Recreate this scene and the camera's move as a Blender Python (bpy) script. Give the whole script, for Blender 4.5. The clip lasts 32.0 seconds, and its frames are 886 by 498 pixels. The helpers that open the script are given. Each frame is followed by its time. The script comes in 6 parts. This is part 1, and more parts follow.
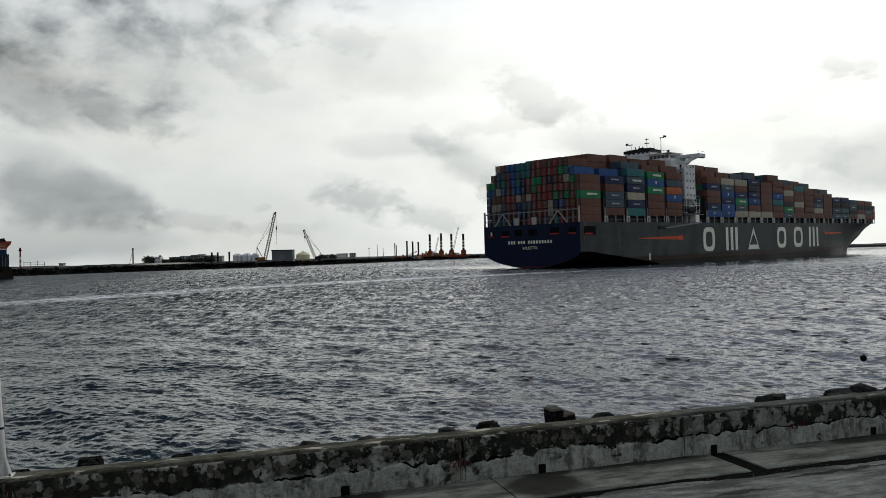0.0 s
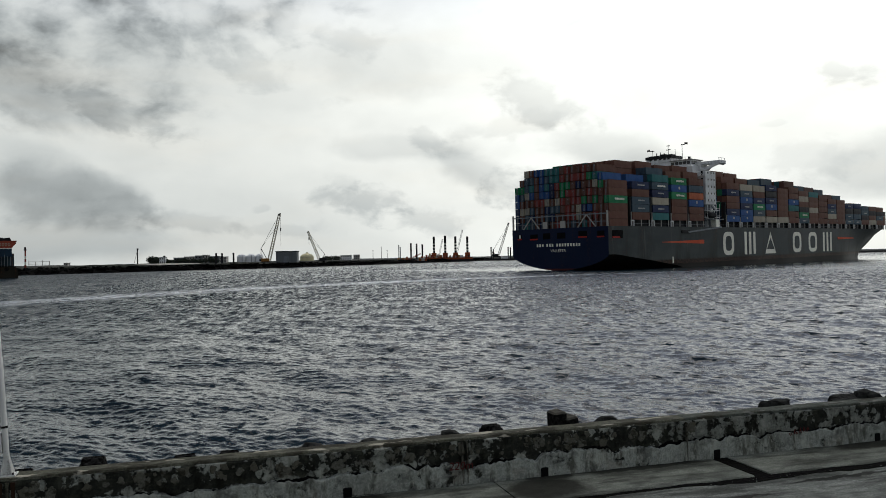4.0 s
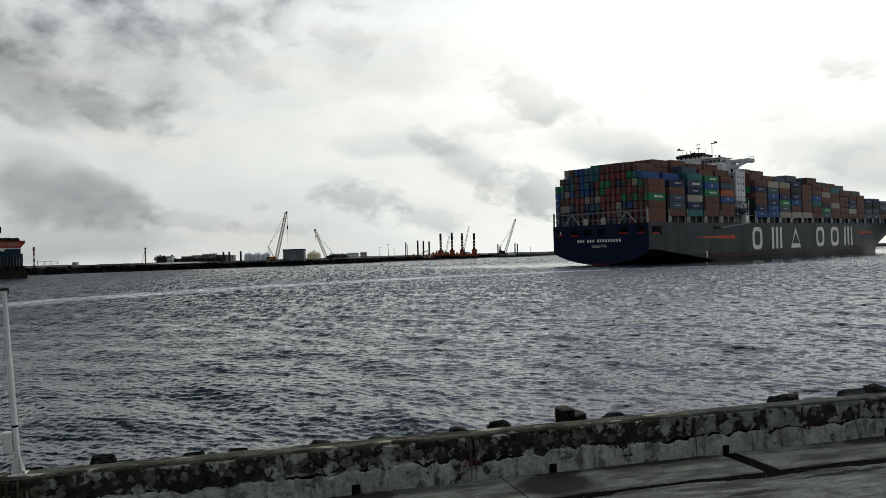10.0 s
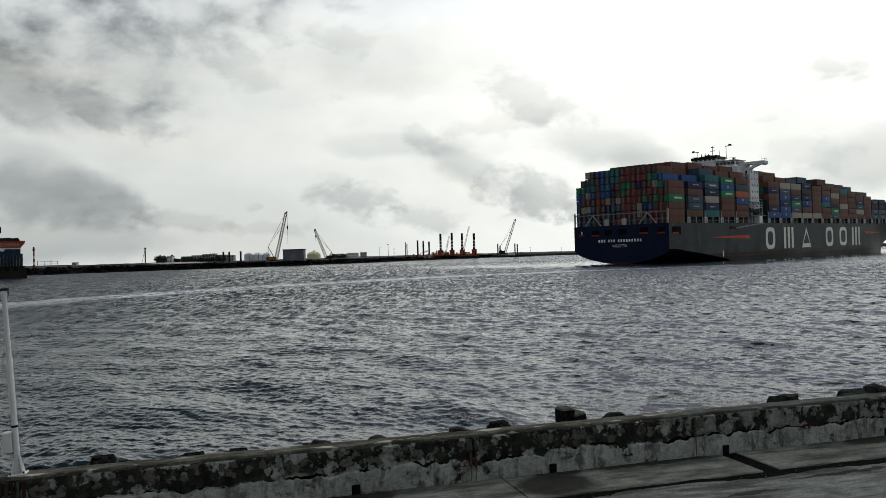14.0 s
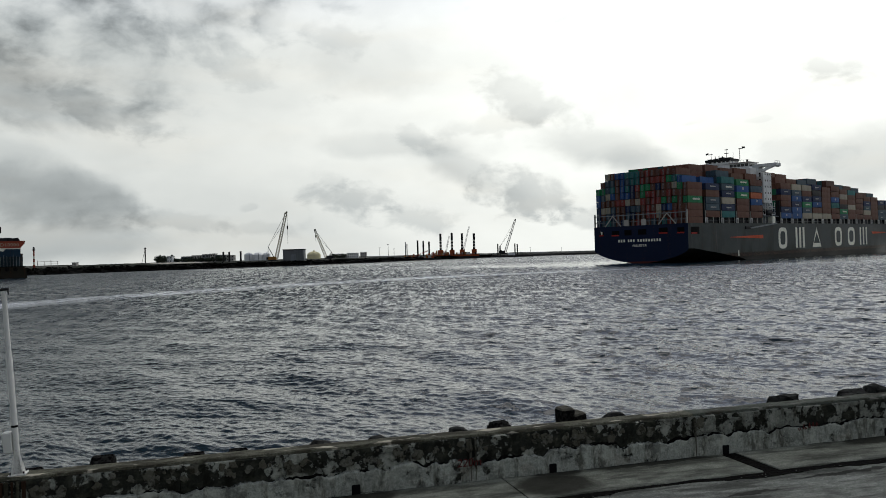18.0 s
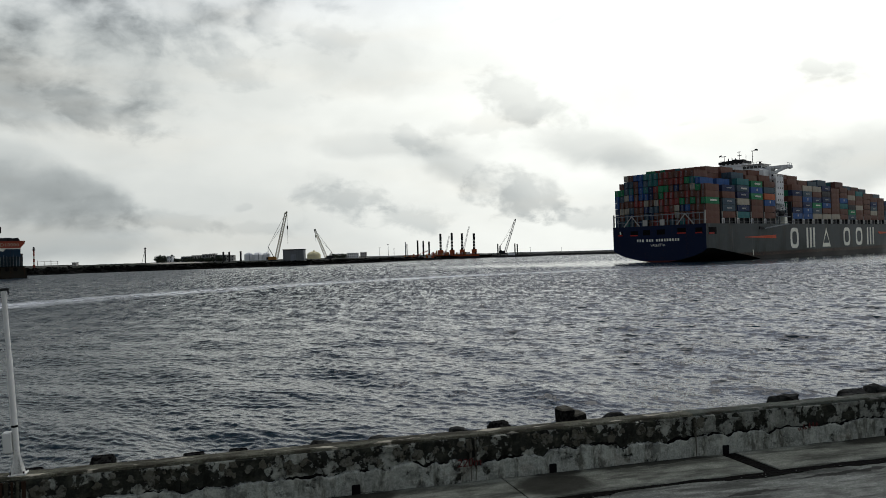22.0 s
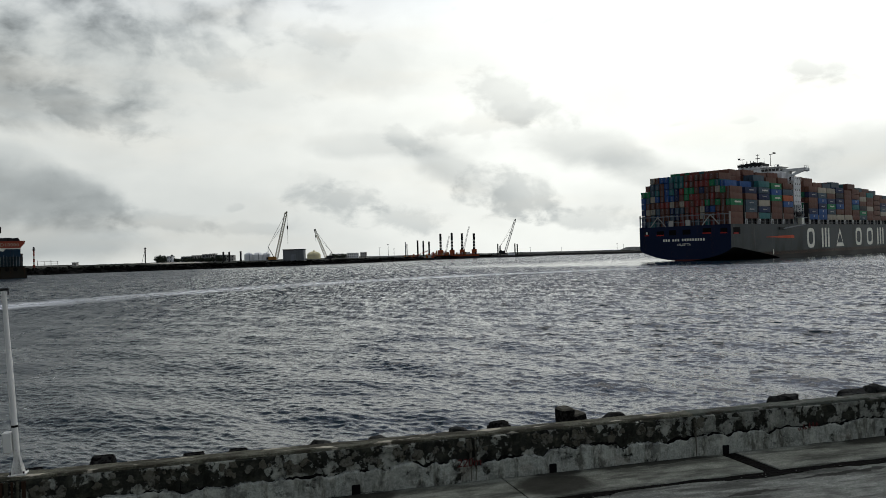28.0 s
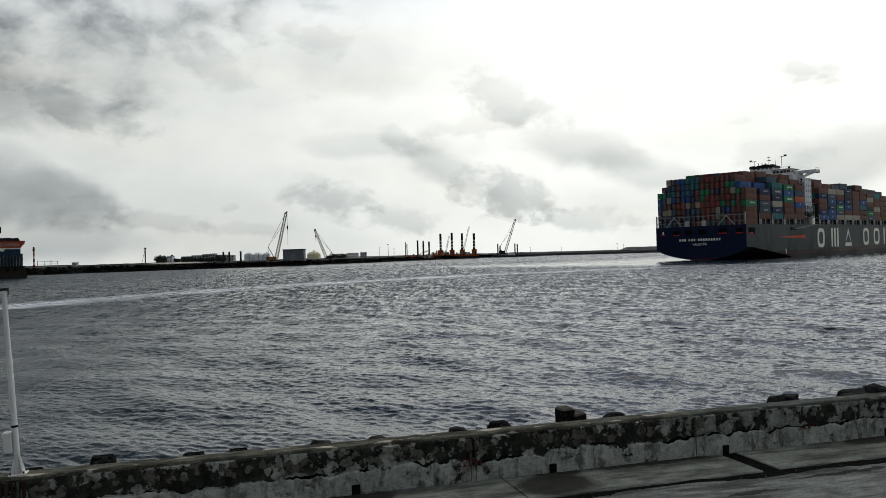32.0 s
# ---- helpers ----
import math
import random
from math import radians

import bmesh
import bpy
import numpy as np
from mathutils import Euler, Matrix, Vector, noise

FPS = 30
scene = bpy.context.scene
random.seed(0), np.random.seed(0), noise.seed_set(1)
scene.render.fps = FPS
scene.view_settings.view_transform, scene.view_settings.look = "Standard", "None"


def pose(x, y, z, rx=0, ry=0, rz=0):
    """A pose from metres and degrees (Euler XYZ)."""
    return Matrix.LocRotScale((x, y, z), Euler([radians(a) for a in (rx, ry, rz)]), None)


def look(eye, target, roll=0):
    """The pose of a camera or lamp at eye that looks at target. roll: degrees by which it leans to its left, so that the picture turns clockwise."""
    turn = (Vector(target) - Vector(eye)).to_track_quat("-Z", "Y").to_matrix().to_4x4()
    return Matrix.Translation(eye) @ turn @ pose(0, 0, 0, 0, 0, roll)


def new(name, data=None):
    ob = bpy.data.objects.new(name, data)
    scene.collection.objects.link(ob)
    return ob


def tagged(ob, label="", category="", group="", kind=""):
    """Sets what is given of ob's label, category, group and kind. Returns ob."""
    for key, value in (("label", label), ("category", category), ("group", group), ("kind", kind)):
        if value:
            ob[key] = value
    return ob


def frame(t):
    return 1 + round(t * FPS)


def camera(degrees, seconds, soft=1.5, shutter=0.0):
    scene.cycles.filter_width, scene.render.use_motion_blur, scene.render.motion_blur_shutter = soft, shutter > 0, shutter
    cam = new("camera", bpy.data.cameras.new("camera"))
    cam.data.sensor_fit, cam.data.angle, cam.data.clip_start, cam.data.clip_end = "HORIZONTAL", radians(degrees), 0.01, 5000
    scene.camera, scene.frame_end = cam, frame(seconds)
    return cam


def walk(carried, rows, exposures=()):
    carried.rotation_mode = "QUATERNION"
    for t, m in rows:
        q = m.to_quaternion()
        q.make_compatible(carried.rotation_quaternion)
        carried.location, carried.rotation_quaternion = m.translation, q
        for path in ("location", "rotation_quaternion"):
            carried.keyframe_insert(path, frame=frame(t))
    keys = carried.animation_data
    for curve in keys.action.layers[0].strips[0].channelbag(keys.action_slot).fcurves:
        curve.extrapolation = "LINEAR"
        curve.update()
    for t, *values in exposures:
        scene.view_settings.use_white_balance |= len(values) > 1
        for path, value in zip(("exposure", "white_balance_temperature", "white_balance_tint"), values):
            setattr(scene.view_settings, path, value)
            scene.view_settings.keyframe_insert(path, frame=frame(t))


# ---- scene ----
# Harbour seen from a quay: a container ship leaves past a far shore with cranes.
EYE = Vector((0.0, 0.0, 5.8))
LENS = 58.49


def aim(pan, tilt, lean):
    """Camera pose: degrees to the right of +Y, upward, and clockwise lean of the camera."""
    p, q = radians(pan), radians(0.415 + tilt)
    way = Vector((math.sin(p) * math.cos(q), math.cos(p) * math.cos(q), math.sin(q)))
    return look(EYE, EYE + way * 100, -(1.494 + lean))


cam = camera(LENS, 32.0, soft=0.8)
walk(cam, [
    (0.0, aim(0.772, 0.025, 0.003)), (0.5, aim(0.728, 0.004, 0.091)), (1.0, aim(0.674, -0.03, 0.049)),
    (1.5, aim(0.611, 0.029, -0.171)), (2.0, aim(0.668, 0.078, -0.262)), (2.5, aim(0.652, 0.1, -0.294)),
    (3.0, aim(0.594, 0.111, -0.268)), (3.5, aim(0.54, 0.174, -0.382)), (4.5, aim(0.45, 0.21, -0.38)),
    (5.5, aim(0.352, 0.238, -0.364)), (6.0, aim(0.263, 0.24, -0.367)), (6.5, aim(0.068, 0.23, -0.347)),
    (7.0, aim(-0.107, 0.178, -0.15)), (7.5, aim(-0.087, 0.118, -0.039)), (8.0, aim(-0.066, 0.025, -0.067)),
    (8.5, aim(-0.032, -0.004, -0.052)), (9.0, aim(-0.02, -0.004, -0.03)), (11.0, aim(0, 0, 0)), (32.0, aim(0, 0, 0)),
])

# ---------------------------------------------------------------- node helpers


class Nodes:
    """A short way to write node trees."""

    def __init__(self, tree):
        self.tree = tree
        tree.nodes.clear()

    def add(self, kind, ins=None, **props):
        n = self.tree.nodes.new(kind)
        for k, v in props.items():
            setattr(n, k, v)
        for k, v in (ins or {}).items():
            if isinstance(v, bpy.types.NodeSocket):
                self.tree.links.new(v, n.inputs[k])
            else:
                n.inputs[k].default_value = v
        return n

    def math(self, op, a, b=0.0, c=0.0):
        return self.add("ShaderNodeMath", {0: a, 1: b, 2: c}, operation=op).outputs[0]

    def vec(self, op, a, b=(0, 0, 0), out=0):
        return self.add("ShaderNodeVectorMath", {0: a, 1: b}, operation=op).outputs[out]

    def noise(self, vector, scale, detail=4.0, rough=0.55, out=0, distort=0.0):
        return self.add("ShaderNodeTexNoise", {"Vector": vector, "Scale": scale, "Detail": detail, "Roughness": rough, "Distortion": distort}).outputs[out]

    def ramp(self, value, lo, hi, a=0.0, b=1.0, smooth=True):
        return self.add("ShaderNodeMapRange", {0: value, 1: lo, 2: hi, 3: a, 4: b}, interpolation_type="SMOOTHSTEP" if smooth else "LINEAR").outputs[0]

    def mix(self, fac, a, b, blend="MIX"):
        n = self.add("ShaderNodeMix", data_type="RGBA", blend_type=blend)
        for i, v in ((0, fac), (6, a), (7, b)):
            if isinstance(v, bpy.types.NodeSocket):
                self.tree.links.new(v, n.inputs[i])
            else:
                n.inputs[i].default_value = v if i == 0 else (*v, 1.0)
        return n.outputs[2]

    def scaled(self, vector, s):
        return self.add("ShaderNodeMapping", {"Vector": vector, "Scale": s}).outputs[0]


SUN_AZ, SUN_EL = 24.0, 52.0


# clouds: azimuth, elevation, half widths, turn, depth of shade; the last one, out of view high to the left, is added to
# darken the water
HIGH_CLOUDS = ((-26.6, 11.1, 5.0, 2.2, -15, 0.31), (-22.1, 10.0, 3.6, 1.2, -19, 0.22), (-25.0, 13.4, 9.0, 4.4, -8, 0.16), (-19.9, 13.4, 4.9, 2.9, 23, 0.05), (-15.8, 15.8, 3.5, 2.2, -21, 0.08), (-13.6, 13.7, 2.5, 1.6, -21, 0.12),
               (-4.4, 13.8, 5.0, 2.0, -9, 0.13), (-6.4, 15.3, 2.5, 1.2, -21, 0.12), (6.9, 11.1, 3.9, 1.2, -23, 0.20), (4.9, 9.5, 3.7, 0.8, 8, 0.12), (26.9, 11.4, 2.3, 0.7, -13, 0.24), (-10.8, 16.6, 1.5, 1.1, -51, 0.12),
               (9.3, 16.4, 1.1, 0.4, 23, 0.08), (18.4, 8.7, 0.9, 0.2, 10, 0.06), (23.1, 8.6, 0.9, 0.15, -1, 0.06))
LOW_CLOUDS = ((-25.4, 4.5, 5.8, 1.8, -9, 0.44), (-26.9, 6.2, 4.5, 1.5, -19, 0.2), (-21.8, 3.7, 2.5, 0.8, -7, 0.12), (-17.6, 3.0, 3.3, 0.7, -5, 0.14), (-27.0, 1.6, 8.5, 1.6, -1, 0.26), (-12.6, 3.9, 0.8, 0.25, 8, 0.1),
              (-5.6, 4.2, 2.5, 1.1, -4, 0.3), (-6.7, 5.3, 1.4, 0.6, -21, 0.1), (-0.8, 2.7, 2.6, 0.9, -9, 0.22), (-11.5, 2.4, 3.3, 0.6, -1, 0.12), (-2.0, 7.9, 6.1, 1.0, -1, 0.15))
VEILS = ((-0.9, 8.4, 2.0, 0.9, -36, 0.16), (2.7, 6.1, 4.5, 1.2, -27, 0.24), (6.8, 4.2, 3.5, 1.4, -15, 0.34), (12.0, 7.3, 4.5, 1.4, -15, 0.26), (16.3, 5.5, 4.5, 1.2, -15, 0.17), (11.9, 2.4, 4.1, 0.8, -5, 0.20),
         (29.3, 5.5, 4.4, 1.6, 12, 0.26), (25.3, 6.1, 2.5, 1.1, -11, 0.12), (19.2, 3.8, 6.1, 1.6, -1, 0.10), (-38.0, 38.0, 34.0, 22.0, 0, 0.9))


def sky_colour(n, way):
    """Broken grey overcast, brightest towards the veiled sun; way is the direction of view."""
    way = n.vec("NORMALIZE", way)
    sep = n.add("ShaderNodeSeparateXYZ", {0: way})
    az = n.math("MULTIPLY", n.math("ARCTAN2", sep.outputs[0], sep.outputs[1]), 57.2958)
    el = n.math("MULTIPLY", n.math("ARCSINE", sep.outputs[2]), 57.2958)
    flat = n.add("ShaderNodeCombineXYZ", {0: az, 1: el}).outputs[0]
    big = n.noise(n.scaled(flat, (0.09, 0.16, 1)), 1.0, 3.0, 0.5, out=1)
    bent = n.vec("ADD", flat, n.vec("MULTIPLY", n.vec("SUBTRACT", big, (0.5, 0.5, 0.5)), (3.2, 1.8, 0)))
    curl = n.math("SUBTRACT", n.noise(n.scaled(bent, (0.22, 0.32, 1)), 1.0, 6.0, 0.47), 0.5)
    tuft = n.math("SUBTRACT", n.noise(n.scaled(bent, (0.5, 0.75, 1)), 1.0, 7.0, 0.56, distort=0.2), 0.5)
    both_curls = n.math("ADD", n.math("MULTIPLY", curl, 0.9), n.math("MULTIPLY", tuft, 0.3))
    wild = n.math("MULTIPLY_ADD", tuft, 1.75, n.math("MULTIPLY", curl, 1.0))
    inner = n.math("SUBTRACT", n.noise(n.scaled(bent, (0.4, 0.6, 1)), 1.0, 5.0, 0.47), 0.5)
    lit = None
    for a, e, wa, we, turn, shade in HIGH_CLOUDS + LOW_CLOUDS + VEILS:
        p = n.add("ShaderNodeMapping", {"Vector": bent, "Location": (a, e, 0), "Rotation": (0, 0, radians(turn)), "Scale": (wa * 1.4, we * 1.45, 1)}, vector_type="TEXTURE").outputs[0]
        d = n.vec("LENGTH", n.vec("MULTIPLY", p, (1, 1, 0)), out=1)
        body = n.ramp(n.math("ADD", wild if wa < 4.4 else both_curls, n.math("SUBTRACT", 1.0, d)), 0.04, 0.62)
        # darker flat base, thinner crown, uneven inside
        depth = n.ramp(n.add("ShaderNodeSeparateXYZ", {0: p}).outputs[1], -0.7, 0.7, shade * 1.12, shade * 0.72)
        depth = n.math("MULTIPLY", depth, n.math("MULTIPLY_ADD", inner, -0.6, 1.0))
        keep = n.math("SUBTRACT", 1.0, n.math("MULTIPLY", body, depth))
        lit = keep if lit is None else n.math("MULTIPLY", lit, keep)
    streak = n.noise(n.scaled(flat, (0.07, 0.16, 1)), 1.3, 4.0, 0.45, distort=0.3)
    lit = n.math("MULTIPLY", lit, n.ramp(streak, 0.34, 0.66, 1.05, 0.95))
    lit = n.math("MULTIPLY", lit, n.math("MULTIPLY_ADD", inner, -0.1, 1.0))
    # brightness round the sun's place, and the dull sky opposite
    def towards(e):
        p, q = radians(SUN_AZ), radians(e)
        return n.vec("DOT_PRODUCT", way, (math.sin(p) * math.cos(q), math.cos(p) * math.cos(q), math.sin(q)), out=1)
    glow = towards(36.0)
    base = n.math("ADD", n.ramp(glow, 0.86, 1.0, 0.0, 0.24), n.ramp(glow, -0.5, 0.62, 0.36, 0.79))
    base = n.math("ADD", base, n.ramp(towards(15.0), 0.76, 1.0, 0.0, 0.27))
    base = n.math("MULTIPLY", base, n.math("MULTIPLY", n.ramp(el, 0.0, 12.0, 0.9, 1.0), n.ramp(el, 15.0, 38.0, 1.0, 0.39)))
    value = n.math("MULTIPLY", lit, base)
    tint = n.mix(n.ramp(value, 0.25, 0.95), (0.918, 1.0, 1.01), (0.975, 1.0, 0.955))
    tint = n.mix(n.ramp(el, 13.0, 34.0, 0.0, 1.0), tint, (0.83, 0.945, 1.28))
    warm = n.ramp(n.noise(n.scaled(flat, (0.06, 0.3, 1)), 1.0, 3.0), 0.45, 0.7)
    tint = n.mix(n.math("MULTIPLY", warm, 0.4), tint, (1.0, 0.985, 0.9))
    return n.mix(1.0, tint, n.add("ShaderNodeCombineColor", {0: value, 1: value, 2: value}).outputs[0], "MULTIPLY")


# ---------------------------------------------------------------- world and sun
world = bpy.data.worlds.new("sky")
scene.world = world
world.use_nodes = True
n = Nodes(world.node_tree)
nishita = n.add("ShaderNodeTexSky", sky_type="NISHITA", sun_disc=False, sun_elevation=radians(SUN_EL), sun_rotation=radians(SUN_AZ), air_density=2.0, dust_density=4.0)
clear = n.add("ShaderNodeBackground", {"Color": nishita.outputs[0], "Strength": 0.07})
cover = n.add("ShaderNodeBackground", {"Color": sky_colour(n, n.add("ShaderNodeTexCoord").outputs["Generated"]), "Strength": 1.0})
both = n.add("ShaderNodeMixShader", {0: 0.85, 1: clear.outputs[0], 2: cover.outputs[0]})
n.add("ShaderNodeOutputWorld", {0: both.outputs[0]})

sun = new("sun", bpy.data.lights.new("sun", "SUN"))
sun.data.energy, sun.data.angle, sun.data.color = 2.1, radians(60), (1.0, 0.96, 0.9)
sun.matrix_world = look((0, 0, 50), Vector((0, 0, 50)) - Vector((math.sin(radians(SUN_AZ)) * math.cos(radians(SUN_EL)), math.cos(radians(SUN_AZ)) * math.cos(radians(SUN_EL)), math.sin(radians(SUN_EL)))))

# ---------------------------------------------------------------- materials


def material(name):
    m = bpy.data.materials.new(name)
    m.use_nodes = True
    return m, Nodes(m.node_tree)


def finish(n, colour, rough=0.7, normal=None, metal=0.0, gloss=0.5, **more):
    ins = {"Specular IOR Level": gloss, "Base Color": colour if isinstance(colour, bpy.types.NodeSocket) else (*colour, 1), "Roughness": rough, "Metallic": metal}
    if normal is not None:
        ins["Normal"] = normal
    ins.update(more)
    b = n.add("ShaderNodeBsdfPrincipled", ins)
    n.add("ShaderNodeOutputMaterial", {0: b.outputs[0]})


def painted(name, colour, rough=0.55, grime=0.35, scale=1.0, rust=0.0, metal=0.0, jitter=0.25):
    """Weathered paint: cloudy fading, streaks running down, rust where it is old."""
    m, n = material(name)
    co = n.add("ShaderNodeTexCoord").outputs["Object"]
    cloudy = n.noise(n.scaled(co, (0.5 * scale,) * 3), 1.0, 5.0)
    run = n.noise(n.scaled(co, (1.6 * scale, 1.6 * scale, 0.12 * scale)), 1.0, 5.0)
    fleck = n.noise(n.scaled(co, (9 * scale,) * 3), 1.0, 3.0)
    rnd = n.add("ShaderNodeObjectInfo").outputs["Random"]
    c = n.mix(n.ramp(cloudy, 0.35, 0.7, 0, grime), colour, [v * 0.55 + 0.002 for v in colour])
    c = n.mix(n.ramp(run, 0.5, 0.75, 0, grime), c, [v * 0.45 + 0.002 for v in colour])
    c = n.mix(n.math("MULTIPLY", rnd, jitter), c, [min(1, v * 1.4 + 0.004) for v in colour])
    if rust:
        c = n.mix(n.ramp(n.math("MULTIPLY", fleck, run), 0.3, 0.42, 0, rust), c, (0.12, 0.045, 0.02))
    bump = n.add("ShaderNodeBump", {"Height": fleck, "Strength": 0.12, "Distance": 0.02 / scale}).outputs[0]
    finish(n, c, n.ramp(cloudy, 0.3, 0.7, rough - 0.1, rough + 0.15), bump, metal, 0.5 if rough < 0.3 else 0.1)
    return m


def make_materials():
    mats = {}
    for name, c in (("box_brown", (0.088, 0.041, 0.029)), ("box_red", (0.15, 0.034, 0.028)), ("box_orange", (0.26, 0.07, 0.03)),
                    ("box_navy", (0.014, 0.023, 0.055)), ("box_blue", (0.020, 0.058, 0.156)), ("box_slate", (0.039, 0.062, 0.078)),
                    ("box_teal", (0.023, 0.101, 0.101)), ("box_green", (0.016, 0.133, 0.055)), ("box_beige", (0.38, 0.34, 0.26)),
                    ("box_pale", (0.5, 0.5, 0.47)), ("box_black", (0.02, 0.02, 0.022))):
        mats[name] = painted(name, [v * (1.0 if c[1] > 0.2 else 1.6) for v in c], 0.55, 0.4, 0.8, 0.3, jitter=0.4)
    mats["deck_white"] = painted("deck_white", (0.72, 0.73, 0.71), 0.5, 0.35, 0.6, 0.2)
    mats["mark_white"] = painted("mark_white", (0.88, 0.87, 0.74), 0.6, 0.15, 0.25, 0.15, jitter=0.05)
    mats["mark_orange"] = painted("mark_orange", (0.62, 0.11, 0.05), 0.6, 0.3, 0.4, jitter=0.05)
    mats["frame_grey"] = painted("frame_grey", (0.22, 0.24, 0.25), 0.55, 0.4, 0.7, 0.3)
    mats["dark_steel"] = painted("dark_steel", (0.02, 0.021, 0.022), 0.6, 0.4, 0.7, 0.3)
    # black for the boxes of openings, painting in the shade of their insides
    mats["void"] = painted("void", (0.003, 0.003, 0.0035), 0.9, 0.2)
    mats["glass_dark"] = painted("glass_dark", (0.01, 0.012, 0.014), 0.12, 0.1)
    mats["red_stripe"] = painted("red_stripe", (0.36, 0.03, 0.025), 0.55, 0.2, 0.5)
    mats["faded_red"] = painted("faded_red", (0.26, 0.05, 0.034), 0.65, 0.4, 0.4, 0.3)
    mats["old_red"] = painted("old_red", (0.095, 0.024, 0.022), 0.8, 0.6, 12.0, 0.3)
    mats["band_red"] = painted("band_red", (0.33, 0.07, 0.04), 0.65, 0.5, 0.4, 0.3)
    mats["machine_orange"] = painted("machine_orange", (0.36, 0.17, 0.045), 0.6, 0.4, 0.5, 0.3)
    mats["hull_teal"] = painted("hull_teal", (0.016, 0.036, 0.046), 0.6, 0.5, 0.3, 0.5)
    mats["rusty_foot"] = painted("rusty_foot", (0.024, 0.021, 0.015), 0.8, 0.5, 0.5, 0.4)
    mats["band_blue"] = painted("band_blue", (0.016, 0.04, 0.066), 0.6, 0.5, 0.4, 0.3)
    mats["shaded_bottom_paint"] = painted("shaded_bottom_paint", (0.006, 0.006, 0.006), 0.8, 0.3, 0.2, 0.2)
    mats["stern_blue"] = painted("stern_blue", (0.004, 0.0105, 0.036), 0.5, 0.3, 0.15, 0.15)
    mats["yellow"] = painted("yellow", (0.66, 0.6, 0.36), 0.55, 0.3, 0.2)
    mats["tank_white"] = painted("tank_white", (0.8, 0.81, 0.79), 0.5, 0.3, 0.15)
    mats["shed_grey"] = painted("shed_grey", (0.16, 0.17, 0.172), 0.6, 0.35, 0.2)
    mats["barge_orange"] = painted("barge_orange", (0.3, 0.07, 0.026), 0.6, 0.4, 0.3, 0.4)
    mats["crane_pale"] = painted("crane_pale", (0.42, 0.4, 0.36), 0.55, 0.3, 0.3)
    mats["boom_pale"] = painted("boom_pale", (0.66, 0.61, 0.48), 0.55, 0.25, 0.3)
    mats["pole_white"] = painted("pole_white", (0.62, 0.62, 0.58), 0.5, 0.45, 5.0, 0.35)

    # ship side: grey paint, rust runs, red boot-topping near the water
    m, n = material("hull_grey")
    co = n.add("ShaderNodeTexCoord").outputs["Object"]
    z = n.add("ShaderNodeSeparateXYZ", {0: co}).outputs[2]
    patch = n.noise(n.scaled(co, (0.03, 0.03, 0.1)), 1.0, 5.0)
    run = n.noise(n.scaled(co, (0.1, 0.1, 0.03)), 1.0, 7.0, 0.6)
    fleck = n.noise(n.scaled(co, (1.5, 1.5, 1.5)), 1.0, 5.0)
    c = n.mix(n.ramp(patch, 0.35, 0.65), (0.04, 0.05, 0.053), (0.074, 0.085, 0.08))
    c = n.mix(n.ramp(run, 0.46, 0.64, 0, 0.5), c, (0.02, 0.024, 0.025))
    c = n.mix(n.ramp(n.noise(n.scaled(co, (0.3, 0.3, 0.03)), 1.0, 6.0, 0.65), 0.58, 0.68, 0, 0.35), c, (0.14, 0.148, 0.134))
    c = n.mix(n.ramp(n.math("MULTIPLY", run, fleck), 0.31, 0.41, 0, 0.35), c, (0.12, 0.06, 0.032))
    edge = n.math("ADD", z, n.math("MULTIPLY", fleck, 1.2))
    # streaks darken downwards, painting in the side's fade towards the waterline
    c = n.mix(n.math("MULTIPLY", n.ramp(z, 1.5, 9.0, 1.0, 0.0), n.ramp(run, 0.42, 0.6, 0, 0.6)), c, (0.028, 0.03, 0.027))
    c = n.mix(n.ramp(n.noise(n.scaled(co, (0.06, 0.06, 0.16)), 1.0, 7.0, 0.7), 0.54, 0.66, 0, 0.6), c, (0.045, 0.052, 0.056))
    c = n.mix(n.ramp(edge, 4.2, 5.2, 0.9, 0.0), c, n.mix(n.ramp(fleck, 0.4, 0.6), (0.014, 0.011, 0.009), (0.075, 0.04, 0.026)))
    c = n.mix(n.ramp(edge, 2.7, 3.4, 0.97, 0.0), c, (0.007, 0.006, 0.005))
    bump = n.add("ShaderNodeBump", {"Height": n.noise(n.scaled(co, (0.3, 0.3, 0.3)), 1.0, 3.0), "Strength": 0.2, "Distance": 0.25}).outputs[0]
    finish(n, c, n.ramp(patch, 0.3, 0.7, 0.42, 0.6), bump, gloss=0.08)
    mats["hull_grey"] = m

    # inner container stacks, colours by piece
    m, n = material("box_mixed")
    rnd = n.add("ShaderNodeNewGeometry").outputs["Random Per Island"]
    cr = n.add("ShaderNodeValToRGB", {0: rnd})
    cr.color_ramp.interpolation = "CONSTANT"
    tones = ((0.0, (0.095, 0.042, 0.032)), (0.42, (0.13, 0.036, 0.03)), (0.55, (0.02, 0.035, 0.08)), (0.66, (0.05, 0.08, 0.1)), (0.76, (0.03, 0.1, 0.11)), (0.84, (0.025, 0.07, 0.18)), (0.9, (0.02, 0.14, 0.07)), (0.95, (0.3, 0.28, 0.23)))
    while len(cr.color_ramp.elements) < len(tones):
        cr.color_ramp.elements.new(0.5)
    for e, (p, c) in zip(cr.color_ramp.elements, tones):
        e.position, e.color = p, (*c, 1)
    co = n.add("ShaderNodeTexCoord").outputs["Object"]
